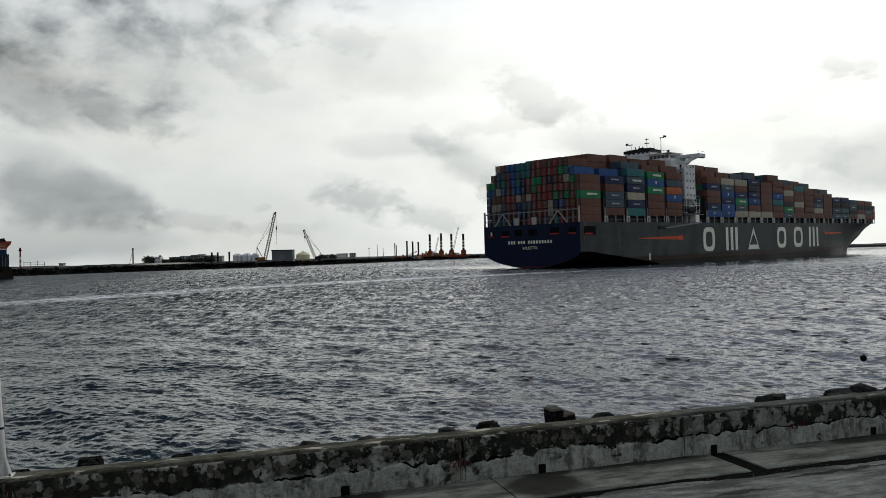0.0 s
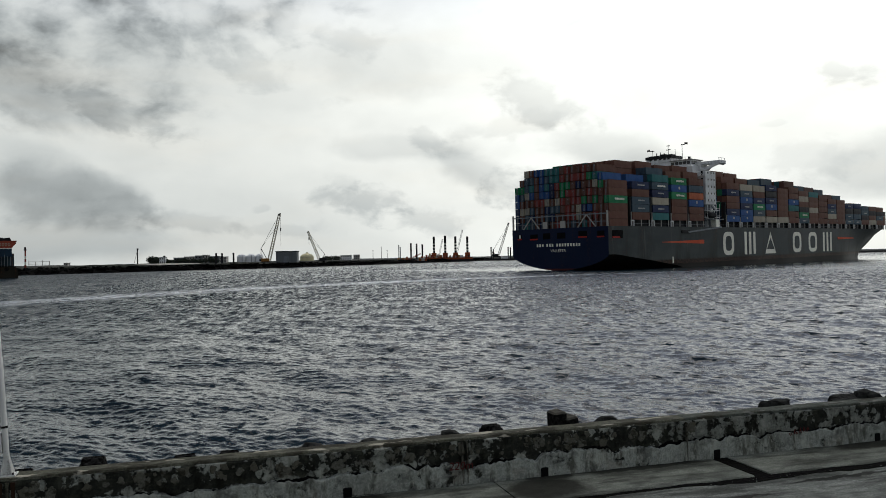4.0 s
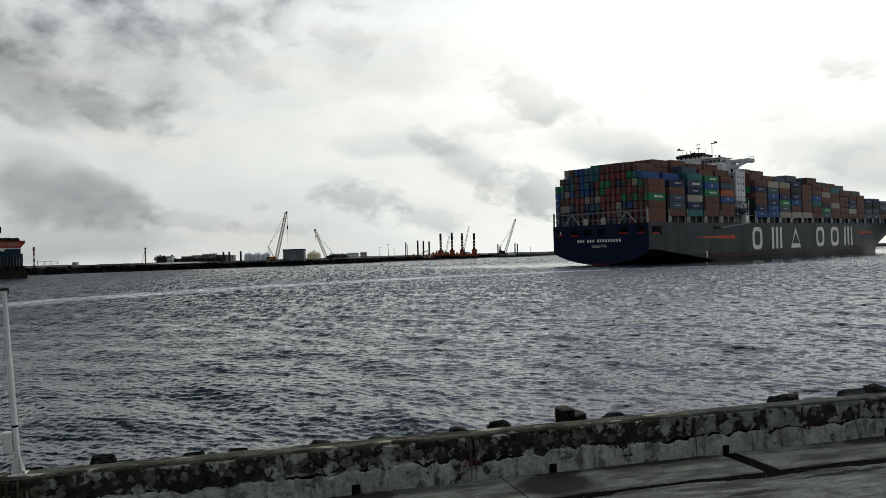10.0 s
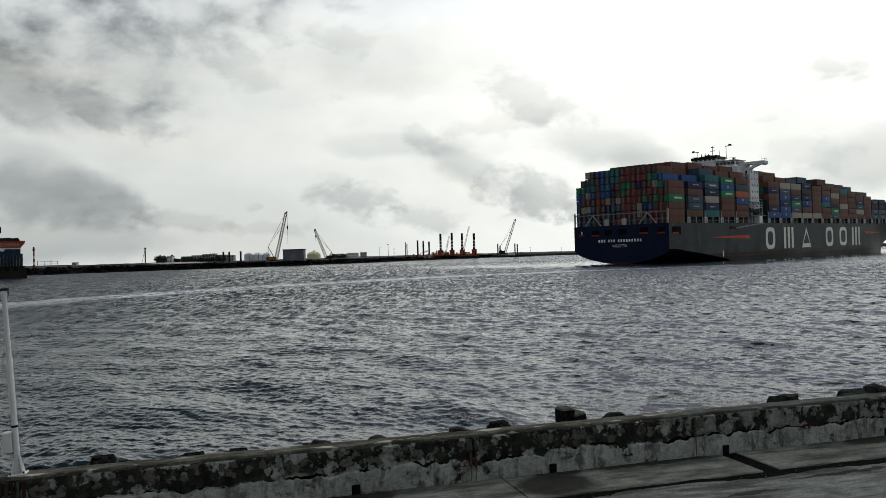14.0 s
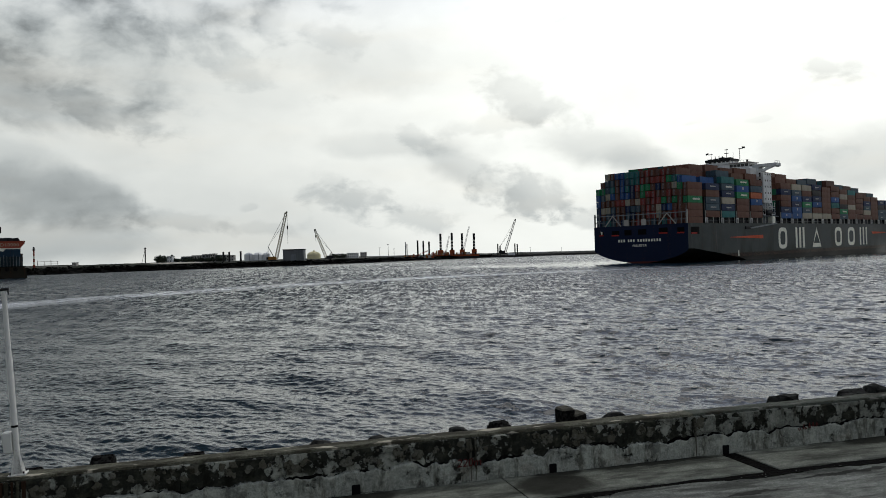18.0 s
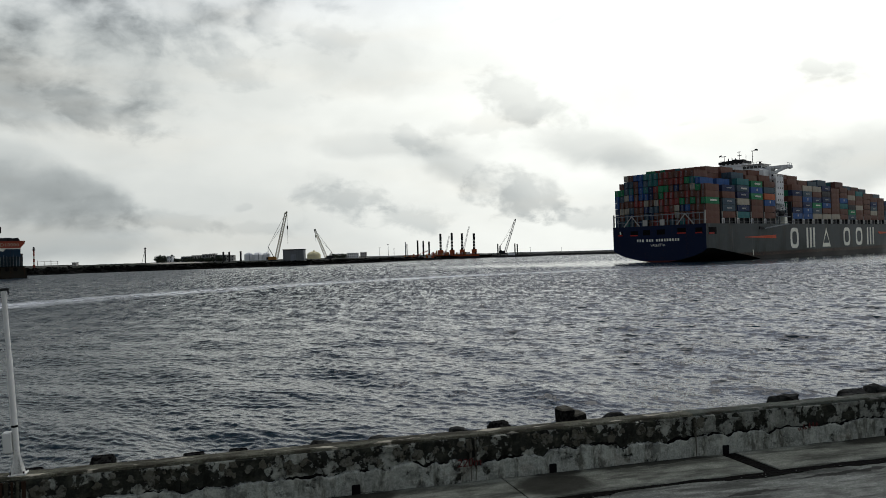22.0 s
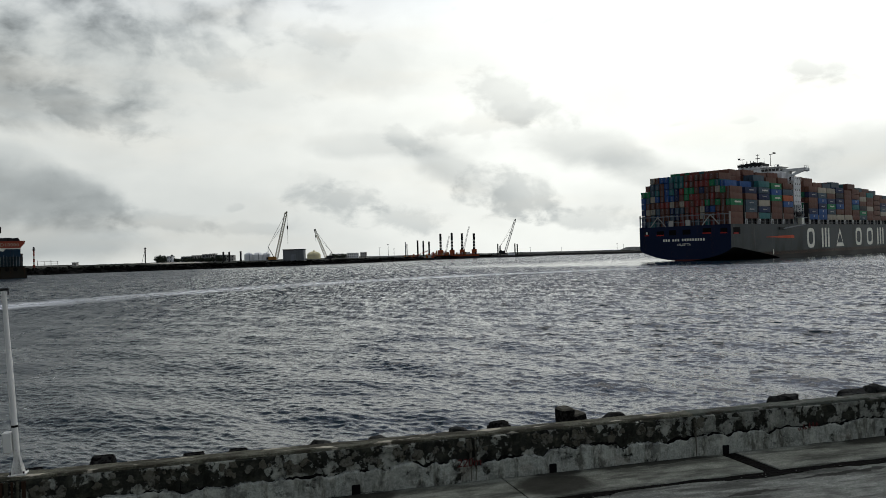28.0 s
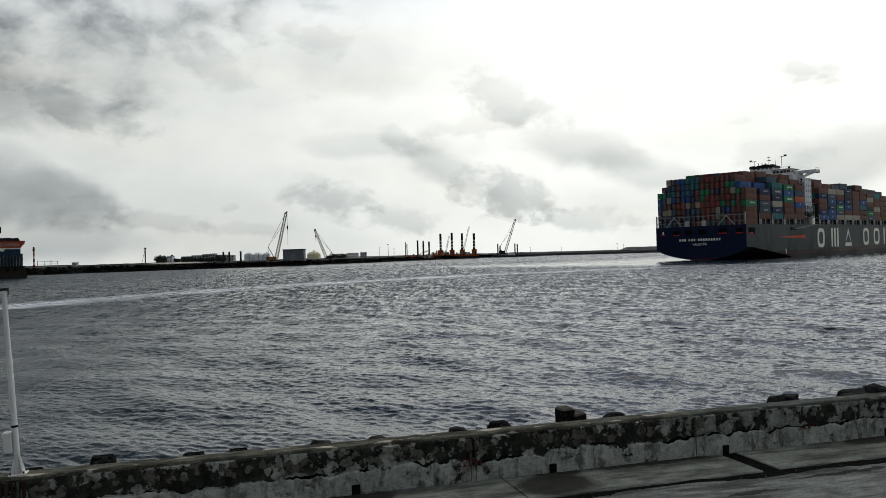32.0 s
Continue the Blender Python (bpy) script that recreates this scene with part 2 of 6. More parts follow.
    c = n.mix(n.ramp(n.noise(n.scaled(co, (1, 1, 0.2)), 1.0, 5.0), 0.45, 0.75, 0, 0.4), cr.outputs[0], (0.04, 0.03, 0.025))
    finish(n, c, 0.6, gloss=0.15)
    mats["box_mixed"] = m

    # old poured concrete of the parapet: black growth over the upper course, flaked paler patches
    for name, tone, lo, hi in (("wall_render", 0.35, 0.335, 0.42), ("wall_old", 0.29, 0.5, 0.55), ("wall_clean", 0.25, 0.475, 0.515)):
        m, n = material(name)
        co = n.add("ShaderNodeTexCoord").outputs["Object"]
        grain = n.noise(co, 42.0, 9.0, 0.75)
        blotch = n.noise(n.scaled(co, (1, 1, 1.1)), 4.2, 9.0, 0.62, distort=0.15)
        cell = n.noise(n.scaled(co, (1, 1, 0.8)), 11.0, 6.0, 0.6)
        wide = n.noise(n.scaled(co, (0.9, 0.9, 0.5)), 1.0, 4.0)
        run = n.noise(n.scaled(co, (8, 8, 2.2)), 1.0, 7.0, 0.65)
        c = n.mix(n.ramp(grain, 0.3, 0.72), [tone * v for v in (0.6, 0.64, 0.56)], [tone * v for v in (1.27, 1.34, 1.17)])
        c = n.mix(n.ramp(wide, 0.42, 0.66, 0, 0.3), c, (0.1, 0.098, 0.075))
        c = n.mix(n.ramp(run, 0.46, 0.64, 0, 0.8), c, (0.062, 0.06, 0.045))
        c = n.mix(n.ramp(n.noise(n.scaled(co, (22, 22, 7)), 1.0, 5.0, 0.7), 0.54, 0.68, 0, 0.5), c, [tone * v for v in (1.5, 1.5, 1.27)])
        c = n.mix(n.ramp(n.noise(n.scaled(co, (2.3, 2.3, 3.0)), 1.0, 5.0), 0.6, 0.72, 0, 0.3), c, (0.12, 0.08, 0.05))
        c = n.mix(n.ramp(blotch, 0.5, 0.68, 0, 0.55), c, [tone * v for v in (1.5, 1.52, 1.3)])
        c = n.mix(n.ramp(n.noise(n.scaled(co, (1.6, 1.6, 2.4)), 1.7, 8.0, 0.7), 0.5, 0.64, 0, 0.7), c, [tone * v for v in (0.3, 0.31, 0.28)])
        warp = n.vec("ADD", co, n.vec("MULTIPLY", n.noise(co, 5.0, 5.0, out=1), (0.25, 0.25, 0.25)))
        crack = n.add("ShaderNodeTexVoronoi", {"Vector": n.scaled(warp, (0.55, 0.55, 1.3)), "Scale": 1.0}, feature="DISTANCE_TO_EDGE").outputs[0]
        c = n.mix(n.math("MULTIPLY", n.ramp(crack, 0.001, 0.005, 0.7, 0.0), n.ramp(wide, 0.45, 0.6)), c, (0.008, 0.008, 0.007))
        spread = n.math("ADD", n.math("ADD", n.math("MULTIPLY", blotch, 0.75), n.math("MULTIPLY", cell, 0.25)), n.math("MULTIPLY", n.math("SUBTRACT", wide, 0.5), 0.5))
        flake = n.add("ShaderNodeTexVoronoi", {"Vector": n.vec("ADD", n.scaled(co, (1, 1, 0.9)), n.vec("MULTIPLY", n.noise(co, 16.0, 5.0, 0.6, out=1), (0.1, 0.1, 0.1))), "Scale": 7.5})
        piece = n.add("ShaderNodeSeparateColor", {0: flake.outputs["Color"]}).outputs[0]
        shell = n.math("MULTIPLY", n.ramp(piece, 0.52, 0.54), n.ramp(flake.outputs["Distance"], 0.42, 0.46, 1.0, 0.0))
        spread = n.math("ADD", spread, n.math("MULTIPLY", shell, 0.1))
        growth = n.ramp(spread, lo, hi, 0.93, 0.0)
        c = n.mix(growth, c, n.mix(n.ramp(n.noise(n.scaled(co, (1, 1, 1.4)), 4.1, 7.0, 0.7), 0.46, 0.66), (0.004, 0.0044, 0.003), (0.04, 0.042, 0.03)))
        c = n.mix(n.math("MULTIPLY", growth, n.ramp(cell, 0.5, 0.75, 0, 0.3)), c, (0.085, 0.085, 0.06))
        hgt = n.math("ADD", n.math("MULTIPLY", grain, 0.35), n.ramp(spread, lo - 0.02, hi + 0.02))
        bump = n.add("ShaderNodeBump", {"Height": hgt, "Strength": 0.85, "Distance": 0.02}).outputs[0]
        finish(n, c, 0.92, bump, gloss=0.04)
        mats[name] = m

    m, n = material("wall_flake")
    co = n.add("ShaderNodeTexCoord").outputs["Object"]
    rnd = n.add("ShaderNodeObjectInfo").outputs["Random"]
    grain = n.noise(co, 42.0, 9.0, 0.75)
    c = n.mix(n.ramp(grain, 0.3, 0.7), (0.066, 0.066, 0.053), (0.175, 0.176, 0.147))
    c = n.mix(n.math("MULTIPLY", rnd, 0.8), c, (0.09, 0.084, 0.062))
    c = n.mix(n.ramp(n.noise(co, 9.0, 7.0, 0.7), 0.5, 0.6, 0, 0.85), c, (0.022, 0.02, 0.013))
    finish(n, c, 0.92, n.add("ShaderNodeBump", {"Height": grain, "Strength": 0.8, "Distance": 0.012}).outputs[0], gloss=0.05)
    mats["wall_flake"] = m
    mats["rust_run"] = painted("rust_run", (0.03, 0.017, 0.01), 0.9, 0.6, 8.0, 0.5)

    for name, low, high in (("wall_cap", (0.045, 0.046, 0.031), (0.15, 0.15, 0.113)), ("wall_cap_grey", (0.036, 0.042, 0.033), (0.1, 0.112, 0.092))):
        m, n = material(name)
        co = n.add("ShaderNodeTexCoord").outputs["Object"]
        grain = n.noise(co, 36.0, 9.0, 0.75)
        blotch = n.noise(n.scaled(co, (0.6, 1.6, 1)), 3.4, 8.0, 0.66)
        c = n.mix(n.ramp(grain, 0.3, 0.75), low, high)
        c = n.mix(n.ramp(blotch, 0.45, 0.57, 0, 0.9), c, (0.028, 0.026, 0.017))
        c = n.mix(n.ramp(n.noise(n.scaled(co, (1.2, 4, 1)), 2.0, 6.0), 0.58, 0.64, 0, 0.85), c, (0.42, 0.39, 0.31) if name == "wall_cap" else (0.16, 0.16, 0.14))
        finish(n, c, 0.88, n.add("ShaderNodeBump", {"Height": grain, "Strength": 0.8, "Distance": 0.015}).outputs[0], gloss=0.12)
        mats[name] = m

    # wet quay floor
    for name, a, b in (("apron_concrete", (0.14, 0.152, 0.126), (0.25, 0.266, 0.225)), ("quay_asphalt", (0.146, 0.157, 0.139), (0.315, 0.335, 0.302))):
        m, n = material(name)
        co = n.add("ShaderNodeTexCoord").outputs["Object"]
        grain = n.noise(co, 45.0, 8.0, 0.7)
        broad = n.noise(n.scaled(co, (0.5, 2.2, 1)), 1.1, 9.0, 0.68)
        damp = n.ramp(broad, 0.4, 0.58, 1.0, 0.0)
        wavy = n.vec("ADD", co, n.vec("MULTIPLY", n.vec("SUBTRACT", n.noise(co, 2.6, 5.0, out=1), (0.5, 0.5, 0.5)), (0.5, 0.4, 0)))
        for u, v, ru, rv in ((1.25, -0.55, 0.72, 0.5), (1.5, -0.1, 0.4, 0.2), (-1.25, -0.2, 0.65, 0.4), (6.9, -0.2, 0.9, 0.26), (3.0, -0.1, 1.4, 0.14), (3.4, -1.8, 0.5, 0.07), (5.2, -1.45, 1.3, 0.06)):
            far = n.vec("LENGTH", n.vec("MULTIPLY", n.vec("SUBTRACT", wavy, (u, v, FLOOR)), (1 / ru, 1 / rv, 0.0)), out=1)
            damp = n.math("MAXIMUM", damp, n.ramp(far, 0.6, 1.1, 1.3, 0.0))
        coarse = n.noise(co, 9.0, 9.0, 0.75)
        smudge = n.noise(n.scaled(co, (0.9, 1.6, 1)), 1.6, 5.0, 0.6, distort=0.5)
        c = n.mix(n.ramp(grain, 0.36, 0.66), a, b)
        c = n.mix(n.ramp(coarse, 0.4, 0.6, 0.25, 0.0), c, [v * 0.35 for v in a])
        c = n.mix(n.ramp(smudge, 0.42, 0.66, 0.0, 0.75), c, [v * 0.45 for v in a])
        c = n.mix(n.ramp(n.noise(n.scaled(co, (0.35, 5.0, 1)), 1.0, 7.0, 0.65), 0.52, 0.68, 0.0, 0.6), c, [v * 0.35 for v in a] if name == "quay_asphalt" else [v * 0.7 for v in a])
        c = n.mix(n.ramp(damp, 0.0, 1.35, 0.0, 0.93, False), c, (0.014, 0.014, 0.011))
        bump = n.add("ShaderNodeBump", {"Height": grain, "Strength": n.ramp(damp, 0, 1, 0.8, 0.3), "Distance": 0.015}).outputs[0]
        finish(n, c, n.ramp(damp, 0.0, 1.0, 0.92, 0.8), bump, gloss=n.ramp(damp, 0.0, 1.3, 0.1, 0.03))
        mats[name] = m

    m, n = material("wet_black")
    co = n.add("ShaderNodeTexCoord").outputs["Object"]
    g = n.noise(co, 14.0, 6.0)
    finish(n, n.mix(n.ramp(g, 0.4, 0.7), (0.002, 0.002, 0.0018), (0.009, 0.0088, 0.0075)), n.ramp(g, 0.3, 0.7, 0.7, 0.9), n.add("ShaderNodeBump", {"Height": g, "Strength": 0.8, "Distance": 0.03}).outputs[0], gloss=0.015)
    mats["wet_black"] = m

    m, n = material("rubber")
    co = n.add("ShaderNodeTexCoord").outputs["Object"]
    g = n.noise(co, 20.0, 5.0)
    finish(n, n.mix(n.ramp(g, 0.4, 0.65), (0.002, 0.002, 0.002), (0.026, 0.026, 0.024)), 0.9, n.add("ShaderNodeBump", {"Height": g, "Strength": 0.8, "Distance": 0.02}).outputs[0], gloss=0.02)
    mats["rubber"] = m

    m, n = material("fender_rubber")
    co = n.add("ShaderNodeTexCoord").outputs["Object"]
    g = n.noise(co, 17.0, 7.0, 0.7)
    up = n.ramp(n.add("ShaderNodeSeparateXYZ", {0: n.add("ShaderNodeNewGeometry").outputs["Normal"]}).outputs[2], 0.4, 0.8)
    # upward faces paler in patches
    pale_top = n.math("MULTIPLY", up, n.ramp(n.noise(co, 7.0, 6.0), 0.35, 0.55))
    finish(n, n.mix(n.math("MULTIPLY", pale_top, 0.8), n.mix(n.ramp(g, 0.4, 0.7), (0.004, 0.004, 0.004), (0.03, 0.029, 0.026)), (0.11, 0.105, 0.085)), 0.9, n.add("ShaderNodeBump", {"Height": g, "Strength": 1.0, "Distance": 0.03}).outputs[0], gloss=0.03)
    mats["fender_rubber"] = m

    m, n = material("rock")
    co = n.add("ShaderNodeTexCoord").outputs["Object"]
    g = n.noise(co, 9.0, 7.0, 0.65)
    finish(n, n.mix(n.ramp(g, 0.35, 0.7), (0.005, 0.005, 0.0045), (0.038, 0.04, 0.036)), 0.9, n.add("ShaderNodeBump", {"Height": g, "Strength": 0.9, "Distance": 0.04}).outputs[0], gloss=0.12)
    mats["rock"] = m

    m, n = material("bank_rock")
    co = n.add("ShaderNodeTexCoord").outputs["Object"]
    g = n.noise(co, 0.9, 6.0, 0.65)
    finish(n, n.mix(n.ramp(g, 0.35, 0.7), (0.0015, 0.0015, 0.0015), (0.013, 0.0135, 0.0115)), 0.95, gloss=0.03)
    mats["bank_rock"] = m

    # far shore: dark rubble below, bare sand and scrub above
    m, n = material("shore")
    co = n.add("ShaderNodeTexCoord").outputs["Object"]
    z = n.add("ShaderNodeSeparateXYZ", {0: co}).outputs[2]
    g = n.noise(co, 0.35, 7.0, 0.7)
    wide = n.noise(n.scaled(co, (0.02, 0.02, 0.2)), 1.0, 4.0)
    c = n.mix(n.ramp(g, 0.35, 0.65), (0.002, 0.0022, 0.002), (0.009, 0.009, 0.008))
    top = n.mix(n.ramp(wide, 0.42, 0.6), (0.02, 0.024, 0.017), (0.075, 0.075, 0.062))
    c = n.mix(n.ramp(n.math("ADD", z, n.math("MULTIPLY", g, 1.5)), 3.6, 4.6, 0, 0.9), c, top)
    finish(n, c, 0.95, gloss=0.05)
    mats["shore"] = m

    m, n = material("sand")
    co = n.add("ShaderNodeTexCoord").outputs["Object"]
    finish(n, n.mix(n.ramp(n.noise(n.scaled(co, (0.2, 0.05, 1)), 1.0, 6.0, 0.6), 0.35, 0.65), (0.3, 0.28, 0.23), (0.5, 0.48, 0.42)), 0.95, gloss=0.05)
    mats["sand"] = m

    m, n = material("mole_stone")
    co = n.add("ShaderNodeTexCoord").outputs["Object"]
    g = n.noise(co, 0.25, 7.0, 0.7)
    finish(n, n.mix(n.ramp(g, 0.35, 0.65), (0.1, 0.105, 0.095), (0.22, 0.225, 0.205)), 0.95, gloss=0.05)
    mats["mole_stone"] = m

    m, n = material("foliage")
    rnd = n.add("ShaderNodeNewGeometry").outputs["Random Per Island"]
    finish(n, n.mix(rnd, (0.022, 0.032, 0.022), (0.075, 0.088, 0.062)), 0.85, gloss=0.1)
    mats["foliage"] = m
    mats["bark"] = painted("bark", (0.07, 0.05, 0.035), 0.85, 0.4, 1.0)

    # harbour water with the smoother, foamy track behind the ship
    m, n = material("water")
    co = n.add("ShaderNodeTexCoord").outputs["Object"]
    line = n.vec("SUBTRACT", co, (-34.9, 171.3, 0))
    along = n.vec("DOT_PRODUCT", line, (0.62, 0.785, 0), out=1)
    across = n.vec("DOT_PRODUCT", line, (-0.785, 0.62, 0), out=1)
    across = n.math("MULTIPLY_ADD", n.math("MULTIPLY", along, along), 0.0024, across)
    wob = n.noise(n.scaled(co, (0.025, 0.025, 1)), 1.0, 4.0)
    lay = n.add("ShaderNodeCombineXYZ", {0: n.math("MULTIPLY", along, 0.035), 1: n.math("MULTIPLY", across, 0.7)}).outputs[0]
    across = n.math("ABSOLUTE", n.math("ADD", across, n.math("MULTIPLY", n.math("SUBTRACT", wob, 0.5), 7.0)))
    band = n.math("MULTIPLY", n.ramp(across, 2.0, 11.0, 1.0, 0.0), n.ramp(along, 60.0, 130.0, 1.0, 0.3))
    torn = n.ramp(n.noise(lay, 1.0, 8.0, 0.7), 0.42, 0.58)
    track = n.math("MULTIPLY", band, torn)
    gust = n.noise(n.scaled(co, (0.012, 0.03, 1)), 1.0, 4.0)
    down = n.math("MULTIPLY", n.vec("DOT_PRODUCT", co, (0.67, 0.74, 0), out=1), 2.9)
    crest = n.math("MULTIPLY", n.vec("DOT_PRODUCT", co, (0.74, -0.67, 0), out=1), 1.5)
    ruffle = n.add("ShaderNodeCombineXYZ", {0: crest, 1: down}).outputs[0]
    chop = n.noise(ruffle, 1.0, 3.0, 0.5)
    rip = n.noise(ruffle, 2.6, 4.0, 0.6)
    side = n.add("ShaderNodeSeparateXYZ", {0: co})
    sideways, seaward = side.outputs[0], side.outputs[1]
    hgt = n.math("ADD", n.math("MULTIPLY", chop, n.ramp(seaward, 20.0, 130.0, 0.26, 0.75)), n.math("MULTIPLY", rip, n.ramp(seaward, 45.0, 150.0, 0.1, 0.14)))
    # smoother water in the lee of the ship's course
    course = n.vec("SUBTRACT", co, (36.2, 292.4, 0))
    ahead = n.vec("DOT_PRODUCT", course, (0.726, 0.688, 0), out=1)
    abeam = n.math("ABSOLUTE", n.vec("DOT_PRODUCT", course, (0.688, -0.726, 0), out=1))
    calm = n.math("MULTIPLY", n.ramp(abeam, 35.0, 160.0, 1.0, 0.0), n.ramp(ahead, -20.0, 35.0, 0.1, 1.0))
    power = n.math("MULTIPLY", n.ramp(gust, 0.3, 0.7, 0.75, 1.0), n.ramp(track, 0, 1, 1.0, 0.6))
    hug = n.ramp(n.math("MULTIPLY", n.ramp(abeam, 26.0, 75.0, 1.0, 0.0), n.ramp(ahead, -20.0, 35.0)), 0, 1, 1.0, 0.6)
    still = n.math("MULTIPLY", n.ramp(calm, 0, 1, 1.0, 0.3), hug)
    bump = n.add("ShaderNodeBump", {"Height": hgt, "Strength": n.math("MULTIPLY", power, still), "Distance": 0.2}).outputs[0]
    # farther out the wavelets are too small to model: their slopes tilt the surface, steeper on the side down the wind
    wavelet = n.mix(n.ramp(seaward, 130.0, 300.0), n.noise(n.scaled(co, (1.7, 0.3, 1)), 1.0, 5.0, 0.64, out=1), n.noise(n.scaled(co, (1.1, 0.11, 1)), 1.0, 5.0, 0.66, out=1))
    steep = n.math("MULTIPLY", n.math("MULTIPLY", n.ramp(seaward, 30.0, 150.0), power), n.math("MULTIPLY", n.ramp(calm, 0, 1, 1.0, 0.34), hug))
    steep = n.math("MULTIPLY", steep, n.ramp(sideways, -110.0, 0.0, 0.62, 1.0))
    tilt = n.vec("MULTIPLY", n.vec("SUBTRACT", wavelet, (0.5, 0.56, 0.5)), (1.8, 2.5, 0.0))
    tilt = n.vec("MULTIPLY", tilt, n.add("ShaderNodeCombineXYZ", {0: steep, 1: steep}).outputs[0])
    # scattered crests that stand steeper than the rest
    crests = n.ramp(n.noise(n.scaled(ruffle, (0.5, 0.36, 1)), 1.0, 4.0, 0.58), 0.545, 0.68)
    crests = n.math("MULTIPLY", crests, n.math("MULTIPLY", n.ramp(seaward, 12.0, 40.0), n.math("MULTIPLY", n.ramp(calm, 0, 1, 1.0, 0.35), hug)))
    crests = n.math("MULTIPLY", crests, n.ramp(n.math("MULTIPLY_ADD", seaward, -0.1, sideways), -22.0, 8.0, 0.05, 1.0))
    tilt = n.vec("ADD", tilt, n.add("ShaderNodeCombineXYZ", {1: n.math("MULTIPLY", crests, -0.9)}).outputs[0])
    bump = n.vec("NORMALIZE", n.vec("ADD", bump, tilt))
    fetch = n.ramp(n.math("ADD", sideways, n.math("MULTIPLY", seaward, 0.28)), -34.0, 12.0, 1.0, 0.0)
    bump = n.vec("NORMALIZE", n.vec("ADD", bump, n.add("ShaderNodeCombineXYZ", {1: n.math("MULTIPLY", fetch, -0.035)}).outputs[0]))
    c = n.mix(track, (0.006, 0.017, 0.025), (0.75, 0.78, 0.79))
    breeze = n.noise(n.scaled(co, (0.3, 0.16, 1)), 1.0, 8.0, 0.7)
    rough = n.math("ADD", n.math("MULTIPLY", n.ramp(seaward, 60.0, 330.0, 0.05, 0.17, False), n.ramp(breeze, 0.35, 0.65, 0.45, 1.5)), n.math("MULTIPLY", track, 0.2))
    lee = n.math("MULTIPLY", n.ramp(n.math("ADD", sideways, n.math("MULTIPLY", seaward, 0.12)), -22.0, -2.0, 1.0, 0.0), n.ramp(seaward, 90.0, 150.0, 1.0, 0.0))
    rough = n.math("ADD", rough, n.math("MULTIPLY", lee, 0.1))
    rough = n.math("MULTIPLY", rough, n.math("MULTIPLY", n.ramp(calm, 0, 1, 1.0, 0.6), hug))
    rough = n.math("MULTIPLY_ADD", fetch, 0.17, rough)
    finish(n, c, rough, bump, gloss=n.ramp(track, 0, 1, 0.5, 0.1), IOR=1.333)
    mats["water"] = m

    m, n = material("sky_cover")
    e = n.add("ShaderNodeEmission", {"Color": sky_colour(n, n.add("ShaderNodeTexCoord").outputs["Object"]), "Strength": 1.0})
    n.add("ShaderNodeOutputMaterial", {0: e.outputs[0]})
    mats["sky_cover"] = m
    return mats


FLOOR, TOP = 2.8, 3.4
M = make_materials()

# ---------------------------------------------------------------- mesh helpers


